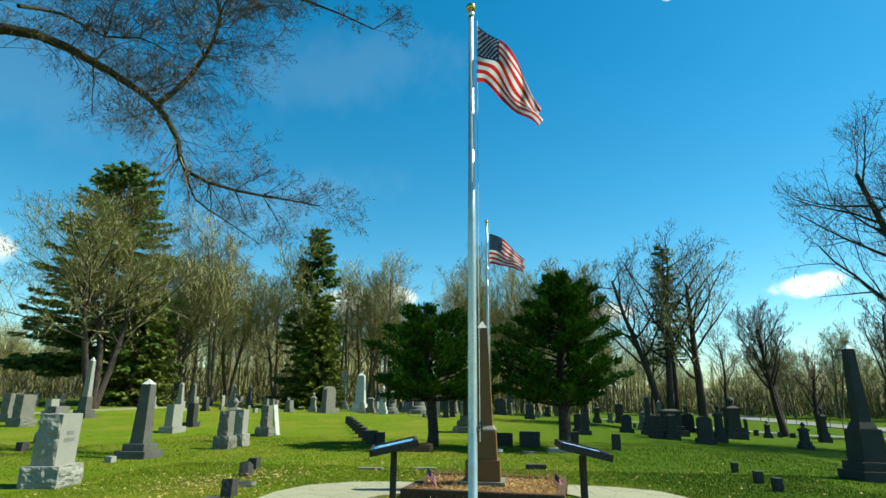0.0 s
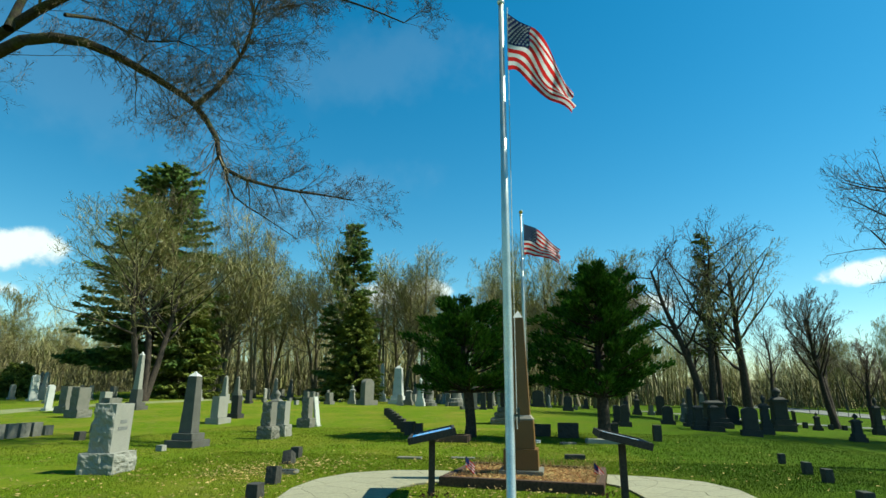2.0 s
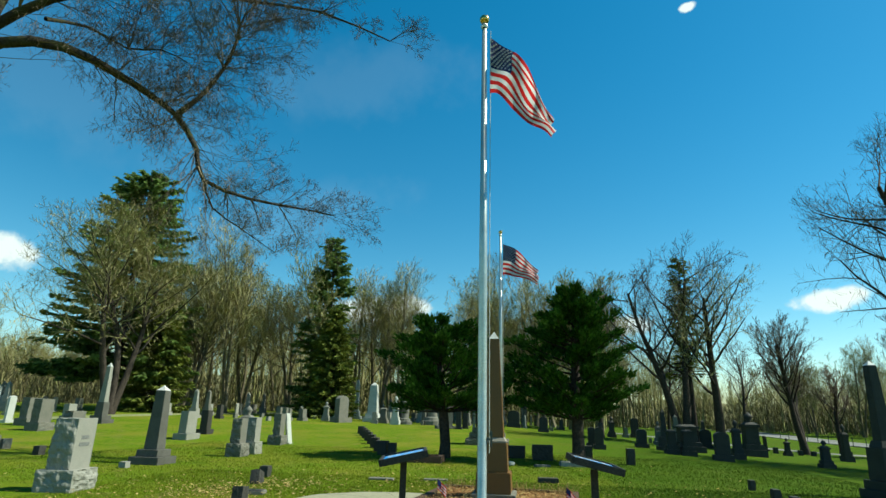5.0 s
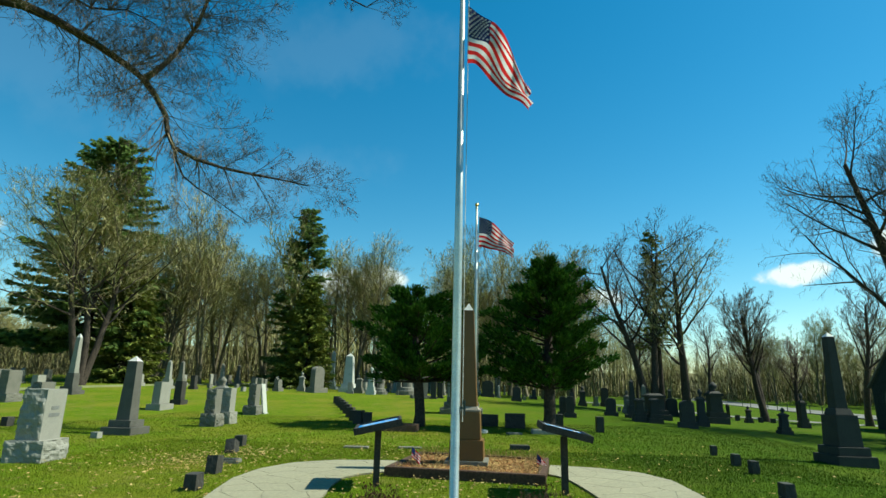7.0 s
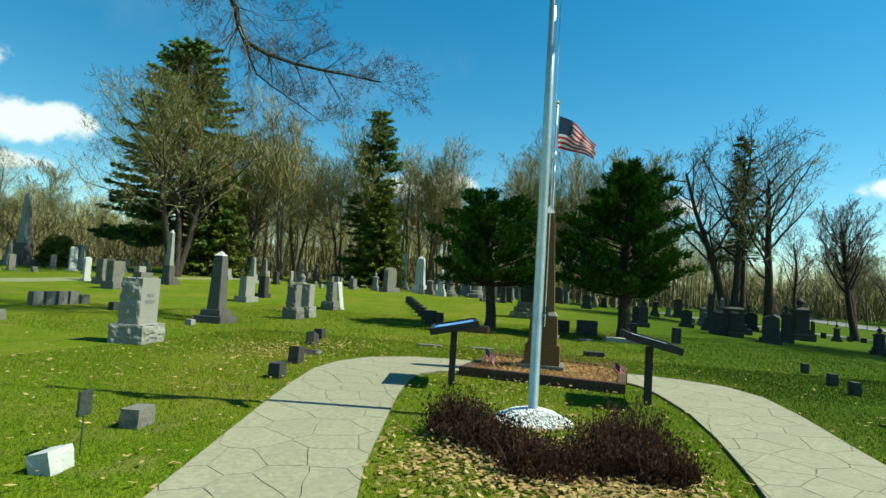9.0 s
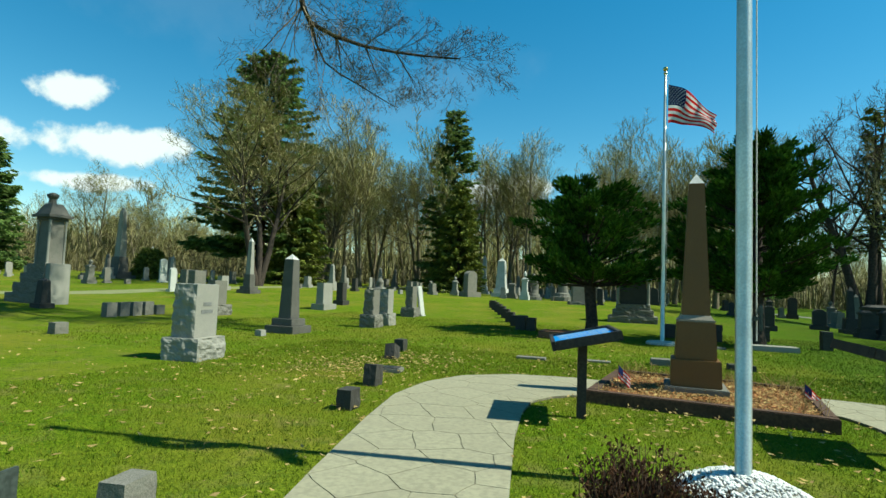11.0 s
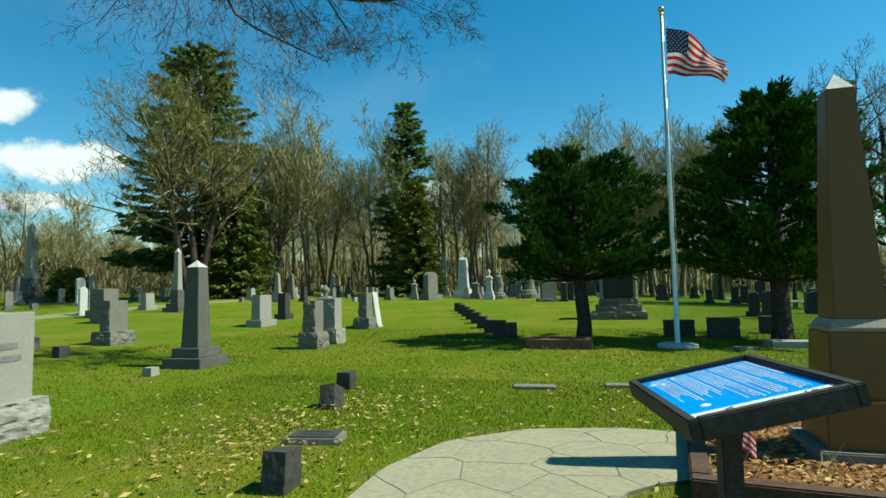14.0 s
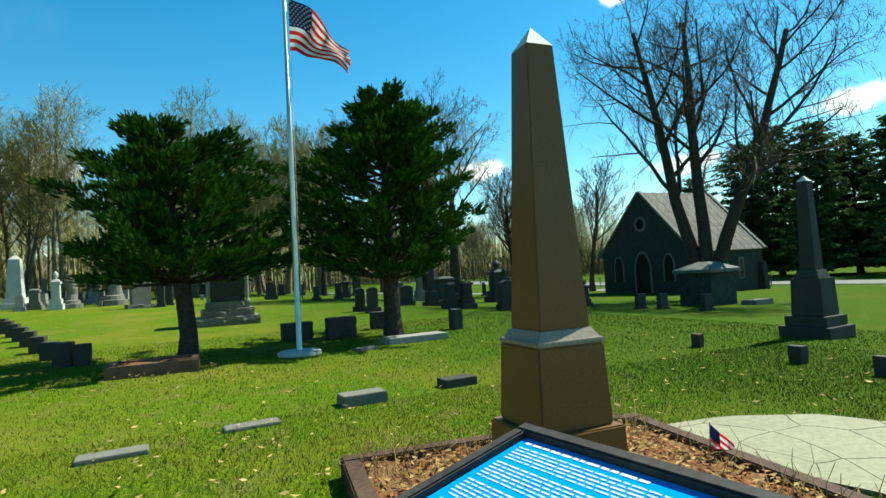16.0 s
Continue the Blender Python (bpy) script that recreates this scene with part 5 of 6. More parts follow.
obelisk(-43.5, 39.2, 0, [(1.9, 0.3, 1), (1.4, 0.3, 1), (1.0, 1.3, 0.92)], (0.68, 0.42, 4.0), GRANITE, "tall pale granite obelisk on a dark base", GRANITE, 0.45, base=GRANITE_GREY)

obelisk(-12.5, 54.0, 0, [(1.6, 0.35, 1), (1.25, 0.4, 0.95)], (0.92, 0.66, 2.6), MARBLE, "stout white marble obelisk", MARBLE, 0.3)
st = headstone(-14.0, 48.8, -20, 1.3, 0.5, 1.8, (1.0, 1.9, 0.4), GRANITE_MID, 0.0, "large rounded grey granite tablet on a broad base", 30, 0, top="round")


def figure(x, y, h, rot, label):
    """A weathered draped statue: one plain turned and folded shape on its block."""
    bm = lathe([(h * 0.30, 0), (h * 0.30, h * 0.12), (h * 0.24, h * 0.13), (h * 0.22, h * 0.22), (h * 0.15, h * 0.24), (h * 0.13, h * 0.4), (h * 0.15, h * 0.55), (h * 0.14, h * 0.7), (h * 0.15, h * 0.8), (h * 0.07, h * 0.87), (h * 0.085, h * 0.94), (h * 0.02, h)], 14)
    for v in bm.verts:
        if v.co.z > h * 0.24:
            k = 1 + 0.16 * noise.noise(v.co * 6 / h)
            v.co.x *= k
            v.co.y *= k * 0.8
            v.co.x += 0.04 * h * math.sin(v.co.z / h * 5)
    t = new("statue", from_bm("statue", bm, GRANITE_MID))
    t.matrix_basis = pose(x, y, gz(x, y) - 0.03, 0, 0, rot)
    tagged(t, label, "statue")


figure(-6.6, 52.0, 3.0, 10, "weathered draped stone figure on a stepped block")
figure(-8.9, 51.5, 2.3, 40, "weathered stone figure on a low block")
headstone(-4.4, 44.9, -70, 1.0, 0.5, 1.9, (0.8, 1.5, 0.2), GRANITE_MID, 0.02, "grey granite stone with draped cloth carved over its top", 31, 0, top="round")

# a raised tomb before the chapel
tomb = thing("tomb", 19.8, 26.4, 6, label="boxy grey stone tomb with a hipped cap", category="tomb", sink=0.1)
part("chest", box(1.85, 1.6, 1.55, 0.0, bevel=0.02), CHAPEL_WALL, tomb)
part("cap", joined(box(2.2, 1.95, 0.14, 1.55), box(2.2, 1.95, 0.34, 1.69, 0.25, 0.25)), CHAPEL_TRIM, tomb)
flush_marker(21.0, 24.9, 5, 1.3, 0.7, 0.2, GRANITE_MID, "flat grey slab beside the tomb")
for x, y in ((15.4, 26.0), (15.9, 25.3), (16.2, 23.4)):
    headstone(x, y, 90, 0.42, 0.2, 0.55, (0.3, 0.5, 0.06), GRANITE_DARK, 0.015, "small dark headstone near the chapel", 34, 0)
headstone(9.9, 12.4, 90, 0.6, 0.3, 0.3, (0.5, 0.8, 0.05), GRANITE_DARK, 0.02, "low dark granite headstone", 36, 0)

# the many stones farther back
FAR_AREAS = ((42, -34, -14, 42, 64), (46, -14, 6, 50, 70), (16, 6, 24, 40, 62), (26, -52, -26, 30, 46))
r = random.Random(12)
protos = {}
taken = []
for count, x0, x1, y0, y1 in FAR_AREAS:
    for i in range(count):
        for tries in range(20):
            x, y = r.uniform(x0, x1), r.uniform(y0, y1)
            if all((x - a) ** 2 + (y - b) ** 2 > 1.6 for a, b in taken) and not (19 < x < 37 and 25 < y < 46) and abs(x + 9.4) + abs(y - 47) > 2.5 and abs(x + 36.7) + abs(y - 49.5) > 2:
                break
        taken.append((x, y))
        k = r.choice(("tablet", "tablet", "block", "block", "dark", "dark", "obelisk", "urn", "low", "low", "low"))
        # sun and shade put into the granite: paler west of x = 4, darker east
        sunlit_tone = x < 4
        key = (k, sunlit_tone, r.randrange(2))
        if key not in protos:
            pale = (GRANITE, GRANITE_MID)[key[2]] if sunlit_tone else (GRANITE_MID, GRANITE_DARK)[key[2]]
            tone = "pale" if sunlit_tone else "dark"
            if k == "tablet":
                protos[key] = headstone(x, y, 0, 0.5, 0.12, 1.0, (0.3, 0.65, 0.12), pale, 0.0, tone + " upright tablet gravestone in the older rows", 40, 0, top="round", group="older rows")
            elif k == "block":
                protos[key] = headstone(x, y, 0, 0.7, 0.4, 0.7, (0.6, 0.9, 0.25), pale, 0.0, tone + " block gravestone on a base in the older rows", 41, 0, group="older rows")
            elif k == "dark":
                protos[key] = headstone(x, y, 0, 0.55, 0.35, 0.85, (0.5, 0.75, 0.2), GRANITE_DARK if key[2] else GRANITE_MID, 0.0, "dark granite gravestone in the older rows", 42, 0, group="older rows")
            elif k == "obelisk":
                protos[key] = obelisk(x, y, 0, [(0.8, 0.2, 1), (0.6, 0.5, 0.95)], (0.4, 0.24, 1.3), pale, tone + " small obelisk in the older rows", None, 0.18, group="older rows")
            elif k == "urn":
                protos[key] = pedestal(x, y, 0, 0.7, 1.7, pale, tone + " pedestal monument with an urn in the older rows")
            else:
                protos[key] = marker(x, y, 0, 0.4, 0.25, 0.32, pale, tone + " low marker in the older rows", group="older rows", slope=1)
        else:
            copy_thing(protos[key], pose(x, y, gz(x, y) - 0.05, r.uniform(-2, 2), r.uniform(-2, 2), r.uniform(-12, 12)))

# ---- chapel ----
def chapel():
    w, L, wall, ridge = 8.3, 7.2, 3.2, 7.5
    t = thing("chapel", 28.3, 34.9, 1, z=gz(28.3, 38.0) - 0.25, label="small dark fieldstone chapel with a steep slate roof", category="chapel")
    # front wall looks along -x; the body runs from x=0 to L, y=0 to w
    def slab(outline, th, axis, at_, holes=()):
        bm = bmesh.new()
        vs = []
        for u, v in outline:
            vs.append(bm.verts.new((at_, u, v) if axis == "x" else (u, at_, v)))
        f = bm.faces.new(vs)
        ex = bmesh.ops.extrude_face_region(bm, geom=[f])
        bmesh.ops.translate(bm, vec=(th, 0, 0) if axis == "x" else (0, th, 0), verts=[e for e in ex["geom"] if isinstance(e, bmesh.types.BMVert)])
        return bm
    gable = [(0, 0), (w, 0), (w, wall), (w / 2, ridge), (0, wall)]
    part("front_wall", slab(gable, 0.4, "x", 0.0), CHAPEL_WALL, t)
    part("back_wall", slab(gable, 0.4, "x", L - 0.4), CHAPEL_WALL, t)
    part("side_wall", box(L - 0.81, 0.4, wall, 0, bevel=0, x=L / 2, y=0.2), CHAPEL_WALL, t)
    part("side_wall", box(L - 0.81, 0.4, wall, 0, bevel=0, x=L / 2, y=w - 0.2), CHAPEL_WALL, t)
    def arch(ww, hh, n=8):
        pts = [(-ww / 2, 0), (ww / 2, 0)]
        spring = hh - ww * 0.8
        for i in range(n + 1):
            a = i / n
            pts.append((ww / 2 * (1 - a ** 1.5 * 0.999), spring + ww * 0.8 * math.sin(a * math.pi / 2)))
        for i in range(n - 1, -1, -1):
            a = i / n
            pts.append((-ww / 2 * (1 - a ** 1.5 * 0.999), spring + ww * 0.8 * math.sin(a * math.pi / 2)))
        return pts
    def opening(name, ww, hh, yc, z0, wide):
        o = part(name, slab([(yc + a, z0 + b) for a, b in arch(ww + wide * 2, hh + wide)], 0.05, "x", -0.05), CHAPEL_TRIM, t, "dressed stone surround")
        part("leaf" if name == "door" else "glazing", slab([(yc + a, z0 + b) for a, b in arch(ww, hh)], 0.012, "x", -0.062), DARK_VOID, o)
    opening("door", 1.3, 3.0, w / 2, 0.1, 0.2)
    opening("window", 0.75, 1.8, w * 0.21, 1.1, 0.15)
    opening("window", 0.75, 1.8, w * 0.79, 1.1, 0.15)
    ring = lathe([(0.56, 0), (0.56, 0.06), (0.38, 0.06), (0.38, 0.0)], 20)
    rose = part("rose_window", ring, CHAPEL_TRIM, t, at=pose(-0.0, w / 2, 5.25, 0, -90, 0))
    part("glazing", lathe([(0.39, 0.004), (0.39, 0.02)], 20), DARK_VOID, rose)
    for xx in (1.7, 3.3, 4.9):
        o = part("window", box(0.6, 0.06, 1.5, 1.0, bevel=0.02, x=xx, y=-0.02), CHAPEL_TRIM, t)
        part("glazing", box(0.34, 0.03, 1.25, 1.1, bevel=0, x=xx, y=-0.045), DARK_VOID, o)
    for xx in (0.25, L - 0.25):
        part("buttress", box(0.5, 0.55, 2.1, 0, 0.9, 0.4, 0.02, x=xx, y=-0.2), CHAPEL_WALL, t)
    # the roof: boards under courses of slates, and raised gable copings
    half = math.hypot(w / 2 + 0.25, (ridge - wall) * (w / 2 + 0.25) / (w / 2))
    ang = math.degrees(math.atan2(ridge - wall, w / 2))
    for side in (0, 1):
        m = pose(L / 2, w / 2, ridge + 0.02, 0, 0, 0 if side == 0 else 180) @ pose(0, 0, 0, ang, 0, 0)
        roof = part("roof_slope", box(L - 0.2, half, 0.06, 0.0, bevel=0, y=-half / 2), SLATE, t, at=m)
        rows = 16
        for k in range(rows):
            if side == 0:
                wslate, cnt = (L - 0.3) / 18, 18
                for c in range(cnt):
                    me = SLATES[(c + k) % 2]
                    part("slate", me, SLATE, roof, at=pose(-L / 2 + 0.15 + wslate * (c + 0.5), -half * (k + 0.5) / rows, 0.062 + 0.012 * (c % 2), 3, 0, 0))
    for xx in (0.05, L - 0.05):
        for side in (-1, 1):
            m = pose(xx, w / 2, ridge + 0.06, 0, 0, 0 if side < 0 else 180) @ pose(0, 0, 0, ang, 0, 0)
            part("coping", box(0.3, half + 0.05, 0.16, 0, bevel=0.02, y=-half / 2), CHAPEL_TRIM, t, at=m)
    return t


def slate_mesh(seed):
    return from_bm("slate", box(0.375, 0.40, 0.025, 0, bevel=0), SLATE)


SLATES = [slate_mesh(1), slate_mesh(2)]
chapel()

# ---- road and what stands by it ----
ROAD = [(48.0, -40.0), (47.0, 5.0), (46.0, 22.0), (45.0, 34.0), (43.0, 53.0), (41.0, 80.0), (42.0, 110.0), (48.0, 150.0), (72.0, 240.0)]
rv, rf = [], []
for i, (x, y) in enumerate(ROAD):
    a, b = ROAD[max(0, i - 1)], ROAD[min(len(ROAD) - 1, i + 1)]
    dx, dy = b[0] - a[0], b[1] - a[1]
    n = math.hypot(dx, dy)
    for s in (-3.4, 3.4):
        px, py = x + dy / n * s, y - dx / n * s
        rv.append((px, py, gz(px, py) + 0.05))
        rv.append((px, py, gz(px, py) - 0.15))
for i in range(len(ROAD) - 1):
    o = i * 4
    rf += [(o, o + 2, o + 6, o + 4), (o + 1, o, o + 4, o + 5), (o + 2, o + 3, o + 7, o + 6)]
tagged(new("road", mesh_of("road", rv, rf, ASPHALT)), "pale worn asphalt lane past the graveyard", "road", kind="structure")


# a pale grassy lane between the graves to the west
lv, lf = [], []
for i in range(41):
    y = -30 + 3.0 * i
    x = -27.5 - 0.02 * y + 0.5 * math.sin(y * 0.12)
    for sx in (-1.3, -0.4, 0.4, 1.3):
        lv.append((x + sx, y, gz(x + sx, y) + (0.03 if abs(sx) < 1 else -0.02)))
lf = [(i * 4 + k, i * 4 + k + 1, i * 4 + k + 5, i * 4 + k + 4) for i in range(40) for k in range(3)]
LANE = mat("worn_grass_lane", (0.203, 0.199, 0.112), (0.150, 0.165, 0.068), 0.95, 14, 0.8, 0.5, 0.02, stain=(0.120, 0.150, 0.038))
TRACK = [(14.0, 78.0), (19.6, 65.0), (22.3, 55.0), (25.2, 50.5), (30.0, 48.0), (36.0, 48.5), (41.5, 50.5)]
ev, ef = [], []
for i, (x, y) in enumerate(TRACK):
    a, b = TRACK[max(0, i - 1)], TRACK[min(len(TRACK) - 1, i + 1)]
    dx, dy = b[0] - a[0], b[1] - a[1]
    n = math.hypot(dx, dy)
    for sx in (-1.3, -0.9, 0.9, 1.3):
        px, py = x + dy / n * sx, y - dx / n * sx
        ev.append((px, py, gz(px, py) + (0.035 if abs(sx) < 1 else -0.03)))
ef = [(i * 4 + k, i * 4 + k + 1, i * 4 + k + 5, i * 4 + k + 4) for i in range(len(TRACK) - 1) for k in range(3)]
tagged(new("lane", mesh_of("lane", ev, ef, ASPHALT)), "pale gravel track leading out to the road", "lane", kind="structure")
tagged(new("lane", mesh_of("lane", lv, lf, LANE)), "pale worn gravel lane grown with grass", "lane", kind="structure")


def fence():
    t = thing("wire_fence", 24.0, 20.0, 0, z=0, label="thin wire fence on slim posts along the lane", category="fence")
    pts = [(39.0 - 0.06 * i, 37.0 + 2.4 * i) for i in range(22)]
    for x, y in pts:
        part("post", box(0.06, 0.06, 1.0, gz(x, y) - 0.05, bevel=0), WIRE, t, at=pose(x - 24, y - 20, 0))
    for h in (0.35, 0.85):
        part("wire", big_mesh("wire", *tubes([([(x - 24, y - 20, gz(x, y) + h) for x, y in pts], [0.008] * len(pts))], 3), WIRE), WIRE, t)


fence()


def parked_car(x, y, rot, paint, label):
    t = thing("car", x, y, rot, label=label, category="car", group="parked cars")
    prof = [(-2.2, 0.35), (-2.25, 0.75), (-1.7, 0.95), (-1.1, 1.02), (-0.6, 1.5), (0.9, 1.52), (1.7, 1.05), (2.2, 0.95), (2.25, 0.4)]
    bm = bmesh.new()
    f = bm.faces.new([bm.verts.new((u, -0.85, v)) for u, v in prof])
    ex = bmesh.ops.extrude_face_region(bm, geom=[f])
    bmesh.ops.translate(bm, vec=(0, 1.7, 0), verts=[e for e in ex["geom"] if isinstance(e, bmesh.types.BMVert)])
    bmesh.ops.bevel(bm, geom=bm.edges[:], offset=0.06, segments=2, affect='EDGES')
    part("body", bm, paint, t)
    for sy in (-0.86, 0.86):
        part("side_window", box(1.9, 0.03, 0.36, 1.06, 0.75, 1, 0.01, x=0.15, y=sy), DARK_VOID, t)
    for wx in (-1.4, 1.4):
        for wy in (-0.78, 0.78):
            wh = part("wheel", lathe([(0.33, -0.1), (0.33, 0.1)], 16), TYRE, t, at=pose(wx, wy, 0.33, 90, 0, 0))
            part("rim", lathe([(0.2, -0.11), (0.2, 0.11)], 12), STEEL, wh)


parked_car(43.6, 57.5, 92, CAR_PAINT, "dark car standing on the lane")

# ---- small things by the path ----
st_ = thing("stake_sign", -2.75, 4.45, 10, label="small dark plate on a thin stake behind a white marker", category="plant label")
part("stake", big_mesh("stake", *tubes([([(0, 0, -0.1), (0, 0, 0.42)], [0.006, 0.006])], 5), WIRE), WIRE, st_)
part("plate", box(0.02, 0.16, 0.2, 0.3, bevel=0.004), WIRE, st_)


def little_flag(x, y, z, rot, label):
    t = thing("small_flag", x, y, rot, z=z, label=label, category="flag", group="small flags")
    part("stick", big_mesh("stick", *tubes([([(0, 0, -0.05), (0.02, 0, 0.35)], [0.005, 0.004])], 5), TIMBER), TIMBER, t)
    for k in range(7):
        a, b = k / 7, (k + 1) / 7
        vs = [(0.02 + u * 0.17, 0.03 * math.sin(u * 6), 0.34 - v * 0.17 - u * 0.16) for v in (a, b) for u in (0, 0.33, 0.66, 1)]
        part("stripe", mesh_of("stripe", vs, [(0, 1, 5, 4), (1, 2, 6, 5), (2, 3, 7, 6)], FLAG_WHITE if k % 2 else FLAG_RED), FLAG_WHITE if k % 2 else FLAG_RED, t)
    vs = [(0.018 + u * 0.075, 0.03 * math.sin(u * 2.7) - 0.004, 0.341 - v * 0.1 - u * 0.07) for v in (0, 1) for u in (0, 1)]
    part("canton", mesh_of("canton", vs, [(0, 1, 3, 2)], FLAG_BLUE), FLAG_BLUE, t)


little_flag(-0.35, 10.75, 0.1, 30, "small flag on a stick in the bed")
little_flag(1.95, 11.2, 0.0, -20, "small flag on a stick at the end of the bed")

# white gravel cone round the near pole
gc = thing("gravel_mound", P1[0], P1[1], 0, label="mound of white gravel round the flagpole's foot", category="gravel", kind="stuff")
part("mound", lathe([(0.46, -0.05), (0.42, 0.02), (0.25, 0.10), (0.08, 0.13)], 24), GRANITE_MID, gc, "grey grit under the white stones")
r = random.Random(8)
V, Fc = [], []
for i in range(1700):
    a, q = r.uniform(0, 6.283), math.sqrt(r.random()) * 0.46
    c = Vector((q * math.cos(a), q * math.sin(a), float(np.interp(q, (0.08, 0.25, 0.42, 0.46), (0.13, 0.10, 0.02, 0.0))) + 0.006))
    s = r.uniform(0.009, 0.023)
    o = len(V)
    for dx, dy, dz in ((1, 0, 0), (-1, 0, 0), (0, 1, 0), (0, -1, 0), (0, 0, 1), (0, 0, -1)):
        V.append((c.x + dx * s * r.uniform(0.7, 1.3), c.y + dy * s * r.uniform(0.7, 1.3), c.z + dz * s * 0.7))
    Fc += [(o + p, o + q_, o + t_) for p, q_, t_ in ((0, 2, 4), (2, 1, 4), (1, 3, 4), (3, 0, 4), (2, 0, 5), (1, 2, 5), (3, 1, 5), (0, 3, 5))]
part("gravel", big_mesh("gravel", np.array(V), np.array(Fc), GRAVEL_WHITE), GRAVEL_WHITE, gc)


def low_shrub(x, y, radius, height, seed):
    """A low, twiggy shrub with small dark red leaves."""
    r = random.Random(seed)
    t = thing("shrub", x, y, 0, label="low twiggy shrub with dark reddish leaves before the flagpole", category="shrub", group="shrubs round the pole")
    stems, C, W = [], [], []
    for i in range(190):
        a, q = r.uniform(0, 6.283), math.sqrt(r.random()) * radius * 0.75
        b = Vector((q * math.cos(a), q * math.sin(a), 0))
        tip = Vector((b.x * 1.3 + r.gauss(0, 0.07), b.y * 1.3 + r.gauss(0, 0.07), height * r.uniform(0.45, 1.2) * (1 - 0.75 * (q / radius) ** 2)))
        stems.append(([b, b.lerp(tip, 0.5) + Vector((r.gauss(0, 0.02), r.gauss(0, 0.02), 0)), tip], [0.006, 0.004, 0.002]))
        for k in range(12):
            f = r.uniform(0.25, 1.0)
            c = b.lerp(tip, f)
            C.append((c.x + r.gauss(0, 0.035), c.y + r.gauss(0, 0.035), c.z + r.gauss(0, 0.02)))
            W.append((r.gauss(0, 0.6), r.gauss(0, 0.6), 0.8))
    part("branchwork", big_mesh("branchwork", *tubes(stems, 3), TIMBER), TIMBER, t)
    part("foliage", big_mesh("foliage", *sprays(r, C, W, 0.032, 0.009), SHRUB), SHRUB, t)


for i, (x, y, q, h) in enumerate(((-0.05, 6.35, 0.40, 0.46), (0.35, 5.95, 0.36, 0.36), (0.80, 5.45, 0.40, 0.30), (1.30, 5.75, 0.42, 0.42), (1.62, 6.25, 0.42, 0.50), (1.80, 5.65, 0.34, 0.30))):
    low_shrub(x, y, q, h, 60 + i)


# ---- leaves and grass ----
def litter(name, spots, material, label, size=0.036, seed=1, z=0.0):
    """Curled dead leaves; spots: (x, y, spread, count)."""
    r = random.Random(seed)
    V, Fc = [], []
    for x, y, sp, cnt in spots:
        for i in range(cnt):
            px, py = x + r.gauss(0, sp), y + r.gauss(0, sp)
            if z == 0.0 and (in_bed(px, py) or on_path(px, py)):
                continue
            if z > 0 and not in_bed(px, py, -0.12):
                continue
            a = r.uniform(0, 6.283)
            s = size * r.uniform(0.5, 1.3)
            h = gz(px, py) + z + r.uniform(0.012, 0.04)
            ca, sa = math.cos(a) * s, math.sin(a) * s
            o = len(V)
            V += [(px - ca, py - sa, h + r.uniform(0, 0.02)), (px - sa * 0.45, py + ca * 0.45, h + r.uniform(0, 0.025)), (px + ca, py + sa, h + r.uniform(0, 0.03)), (px + sa * 0.45, py - ca * 0.45, h + r.uniform(0, 0.015))]
            Fc.append((o, o + 1, o + 2, o + 3))
    tagged(new(name, big_mesh(name, np.array(V), np.array(Fc), material)), label, "dead leaves", kind="stuff")


litter("dead_leaves", ((-4.6, 11.6, 0.6, 220), (-4.0, 12.6, 0.6, 200), (-2, 9, 4.0, 700), (-5, 8, 3.5, 500), (3, 9, 4.0, 400), (-1, 14, 3.5, 350), (0.9, 5.9, 0.7, 900), (1.0, 5.2, 0.45, 700), (0.1, 5.5, 0.4, 600), (1.5, 5.3, 0.4, 700), (0.7, 9.7, 0.8, 160), (-4.5, 10.6, 0.5, 200), (-2.2, 20.2, 0.4, 120)), DRY_LEAF, "tan dead leaves scattered over the lawn")
litter("bed_leaves", ((BED_C[0], BED_C[1], 0.8, 1500),), DRY_LEAF, "tan dead leaves lying on the mulch bed", 0.03, 2, 0.10)
litter("bed_bark", ((BED_C[0], BED_C[1], 0.8, 4500),), RED_LEAF, "reddish bark chips and leaves on the bed", 0.03, 3, 0.09)


def grass(count, x0, x1, y0, y1, seed, hgt, wid, name, label, blade=BLADE):
    rs = np.random.RandomState(seed)
    x, y = rs.uniform(x0, x1, count), rs.uniform(y0, y1, count)
    keep = np.array([not on_path(a, b) and not in_bed(a, b, 0.0) and math.hypot(a - P1[0], b - P1[1]) > 0.4 for a, b in zip(x, y)])
    x, y = x[keep], y[keep]
    n = len(x)
    z = np.array([gz(a, b) for a, b in zip(x, y)]) - 0.012
    ang = rs.uniform(0, 6.283, n)
    h = hgt * rs.uniform(0.5, 1.4, n)
    w = wid * rs.uniform(0.6, 1.3, n)
    lean = rs.normal(0, 0.5, (n, 2)) * h[:, None]
    a = np.stack((x - np.cos(ang) * w, y - np.sin(ang) * w, z), 1)
    b = np.stack((x + np.cos(ang) * w, y + np.sin(ang) * w, z), 1)
    c = np.stack((x + lean[:, 0], y + lean[:, 1], z + h), 1)
    V = np.stack((a, b, c), 1).reshape(-1, 3)
    tagged(new(name, big_mesh(name, V, np.arange(3 * n).reshape(-1, 3), blade)), label, "grass", kind="stuff")


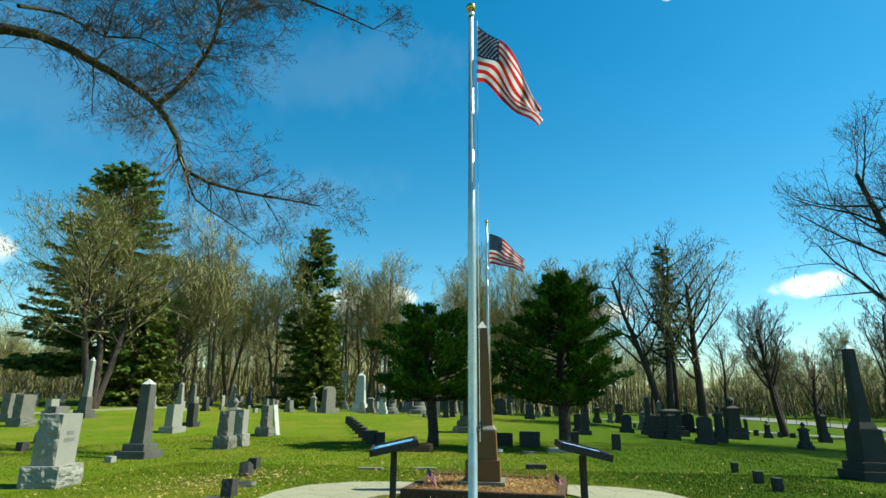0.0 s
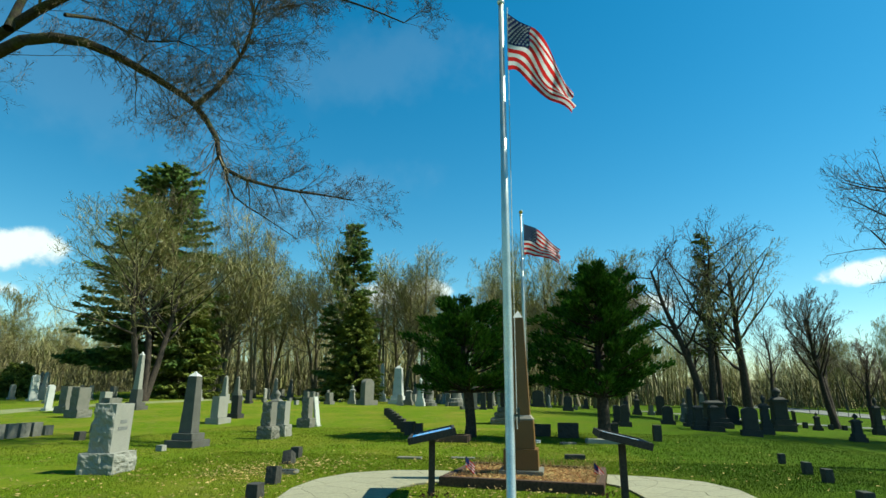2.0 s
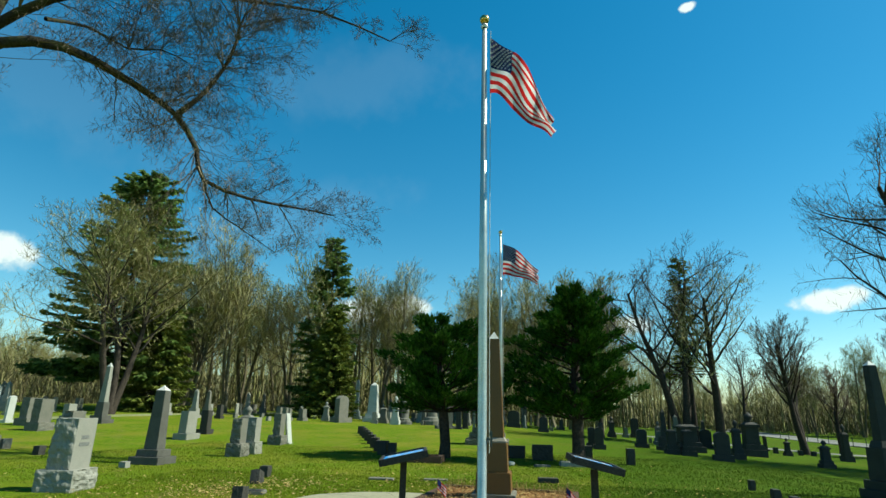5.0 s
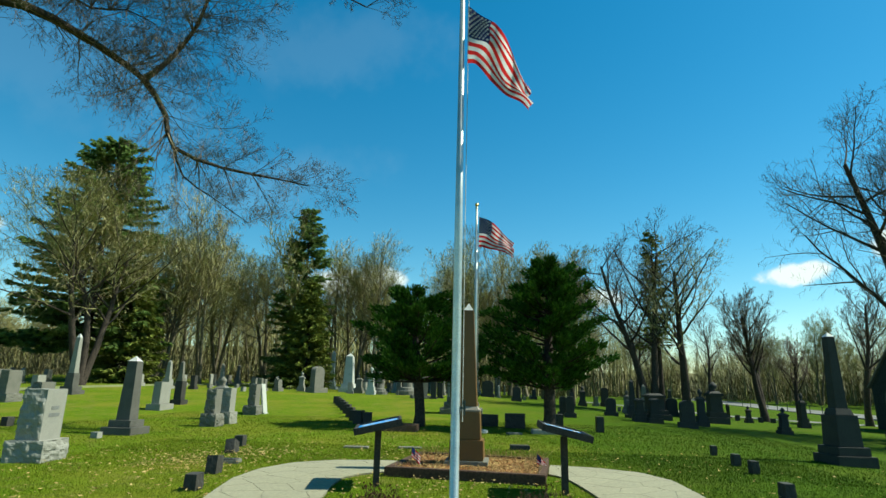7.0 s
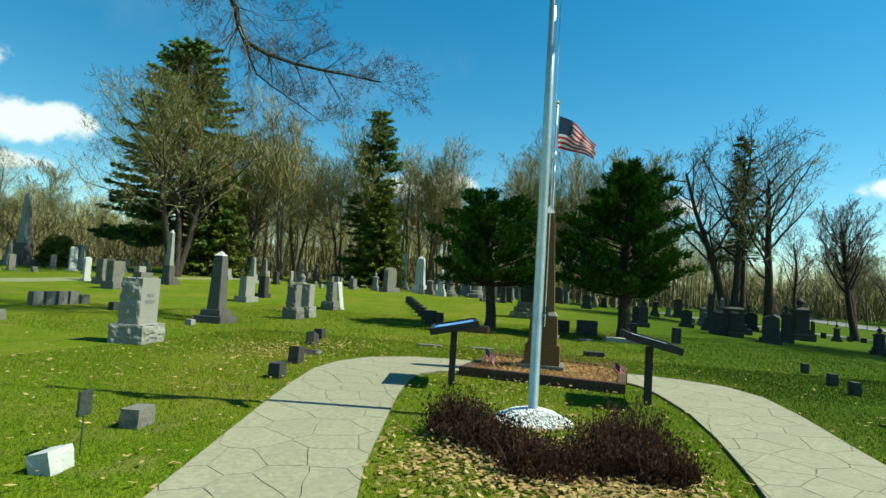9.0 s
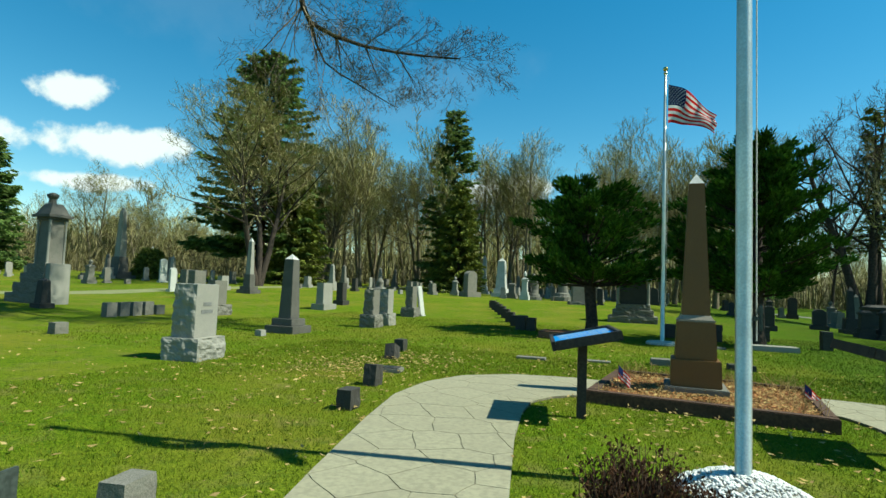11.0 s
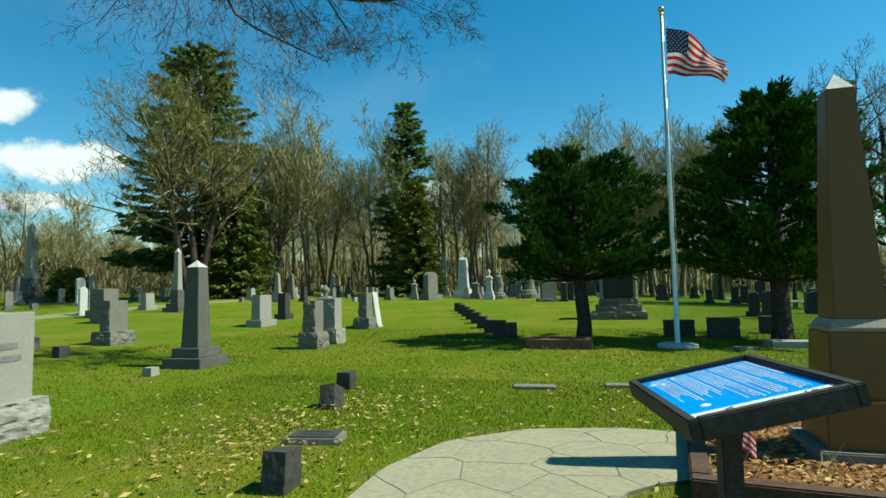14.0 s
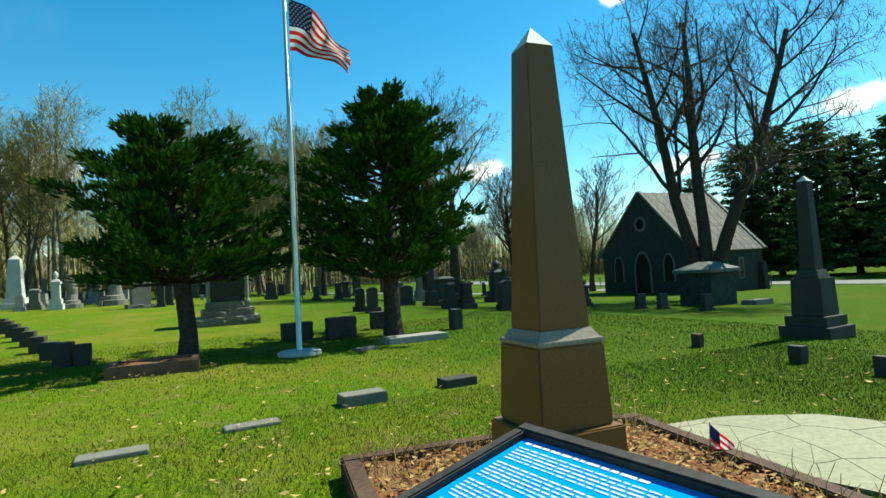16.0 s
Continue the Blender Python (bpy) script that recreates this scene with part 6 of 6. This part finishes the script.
grass(185000, -7.5, 2.9, 2.0, 15.0, 1, 0.034, 0.0032, "grass", "short green lawn grass beside the path")
grass(80000, 2.9, 8.0, 2.0, 15.0, 3, 0.036, 0.0034, "grass", "lush dark green grass beyond the path", BLADE_LUSH)
grass(75000, -13, 3.5, 11.0, 26.0, 2, 0.04, 0.006, "grass", "short green lawn grass among the stones")
grass(40000, 3.5, 12.0, 11.0, 26.0, 4, 0.04, 0.006, "grass", "lush dark green grass among the dark stones", BLADE_LUSH)

# ---- the path's flags ----
def paving():
    bedv, bedf = [], []
    for arm in (LEFT_ARM, RIGHT_ARM):
        o = len(bedv)
        for (a, b) in arm:
            for p in (a, b):
                bedv += [(p[0], p[1], 0.012), (p[0], p[1], -0.1)]
        for i in range(len(arm) - 1):
            k = o + i * 4
            bedf += [(k, k + 2, k + 6, k + 4), (k + 1, k, k + 4, k + 5), (k + 2, k + 3, k + 7, k + 6)]
    path = new("pavement", mesh_of("pavement", bedv, bedf, JOINT))
    tagged(path, "pale stamped concrete path in an irregular flagstone pattern", "path", kind="structure")
    for arm, seed in ((LEFT_ARM, 3), (RIGHT_ARM, 4)):
        for poly in arm_cells(arm, seed):
            n = len(poly)
            vs = [(x, y, 0.0) for x, y in poly] + [(x, y, 0.02) for x, y in poly]
            fs = [tuple(range(n, 2 * n))] + [(i, (i + 1) % n, n + (i + 1) % n, n + i) for i in range(n)]
            me = mesh_of("flagstone", vs, fs, FLAG_STONE)
            bm = bmesh.new()
            bm.from_mesh(me)
            bmesh.ops.recalc_face_normals(bm, faces=bm.faces)
            bm.to_mesh(me)
            bm.free()
            part("flagstone", me, FLAG_STONE, path)


paving()


# ---- clouds, far off ----
def cloud_material(name="cloud", size=0.016, top=1.0, low=1.02, high=1.35):
    m = bpy.data.materials.new(name)
    m.use_nodes = True
    n, l = m.node_tree.nodes, m.node_tree.links
    n.remove(n["Principled BSDF"])
    co = n.new("ShaderNodeTexCoord")
    mp = n.new("ShaderNodeMapping")
    mp.inputs["Location"].default_value, mp.inputs["Scale"].default_value = (-1, -1, 0), (2, 2, 0)
    l.new(co.outputs["Generated"], mp.inputs[0])
    ln = n.new("ShaderNodeVectorMath")
    ln.operation = 'LENGTH'
    l.new(mp.outputs[0], ln.inputs[0])
    inv = n.new("ShaderNodeMath")
    inv.operation = 'SUBTRACT'
    inv.inputs[0].default_value = 1.0
    l.new(ln.outputs["Value"], inv.inputs[1])
    ns = n.new("ShaderNodeTexNoise")
    ns.inputs["Scale"].default_value, ns.inputs["Detail"].default_value, ns.inputs["Roughness"].default_value = size, 9, 0.58
    l.new(co.outputs["Object"], ns.inputs["Vector"])
    add = n.new("ShaderNodeMath")
    add.operation = 'MULTIPLY_ADD'
    add.inputs[1].default_value = 1.5
    l.new(ns.outputs[0], add.inputs[0])
    l.new(inv.outputs[0], add.inputs[2])
    rg = n.new("ShaderNodeMapRange")
    rg.interpolation_type = 'SMOOTHSTEP'
    rg.inputs[1].default_value, rg.inputs[2].default_value, rg.inputs[4].default_value = low, high, top
    l.new(add.outputs[0], rg.inputs[0])
    em = n.new("ShaderNodeEmission")
    em.inputs[0].default_value, em.inputs[1].default_value = (0.93, 0.96, 1.0, 1), 0.64
    tr = n.new("ShaderNodeBsdfTransparent")
    mx = n.new("ShaderNodeMixShader")
    l.new(rg.outputs[0], mx.inputs[0])
    l.new(tr.outputs[0], mx.inputs[1])
    l.new(em.outputs[0], mx.inputs[2])
    l.new(mx.outputs[0], n["Material Output"].inputs[0])
    return m


CLOUD = cloud_material()
for i, (az, el, wd, hd) in enumerate(((-54.5, 15.6, 9, 4.6), (-50.0, 11.6, 17, 5.4), (-52.5, 8.0, 14, 2.6), (-62, 10.5, 14, 5), (28.0, 10.4, 9, 3.2), (35.0, 12.4, 5, 4.0), (-14.0, 10.2, 16, 5.0), (8, 8.6, 16, 3.6), (42.5, 25.2, 5, 3.2), (61.0, 12.5, 9, 3.6), (19.6, 37.6, 3.0, 1.6), (48, 9.2, 10, 3.2))):
    D = 900.0
    c = polar(az, el, D)
    w, h = D * math.tan(radians(wd)), D * math.tan(radians(hd))
    me = mesh_of("cloud", [(-w / 2, -h / 2, 0), (w / 2, -h / 2, 0), (w / 2, h / 2, 0), (-w / 2, h / 2, 0)], [(0, 1, 2, 3)], CLOUD)
    o = new("backdrop", me)
    o.matrix_basis = look(c, EYE0)
    o.visible_shadow = False
    tagged(o, "white fair-weather cloud low in the blue sky", "cloud", kind="structure")

CIRRUS = cloud_material("thin_cloud", 0.009, 0.045, 0.80, 1.6)
for az, el, wd, hd, roll in ((-46, 27, 40, 18, 14), (-18, 33, 34, 12, -10), (-24, 19, 30, 8, -16)):
    D = 1100.0
    w, h = D * math.tan(radians(wd)), D * math.tan(radians(hd))
    o = new("backdrop", mesh_of("thin_cloud", [(-w / 2, -h / 2, 0), (w / 2, -h / 2, 0), (w / 2, h / 2, 0), (-w / 2, h / 2, 0)], [(0, 1, 2, 3)], CIRRUS))
    o.matrix_basis = look(polar(az, el, D), EYE0, roll)
    o.visible_shadow = False
    tagged(o, "faint veil of thin high cloud", "cloud", kind="structure")
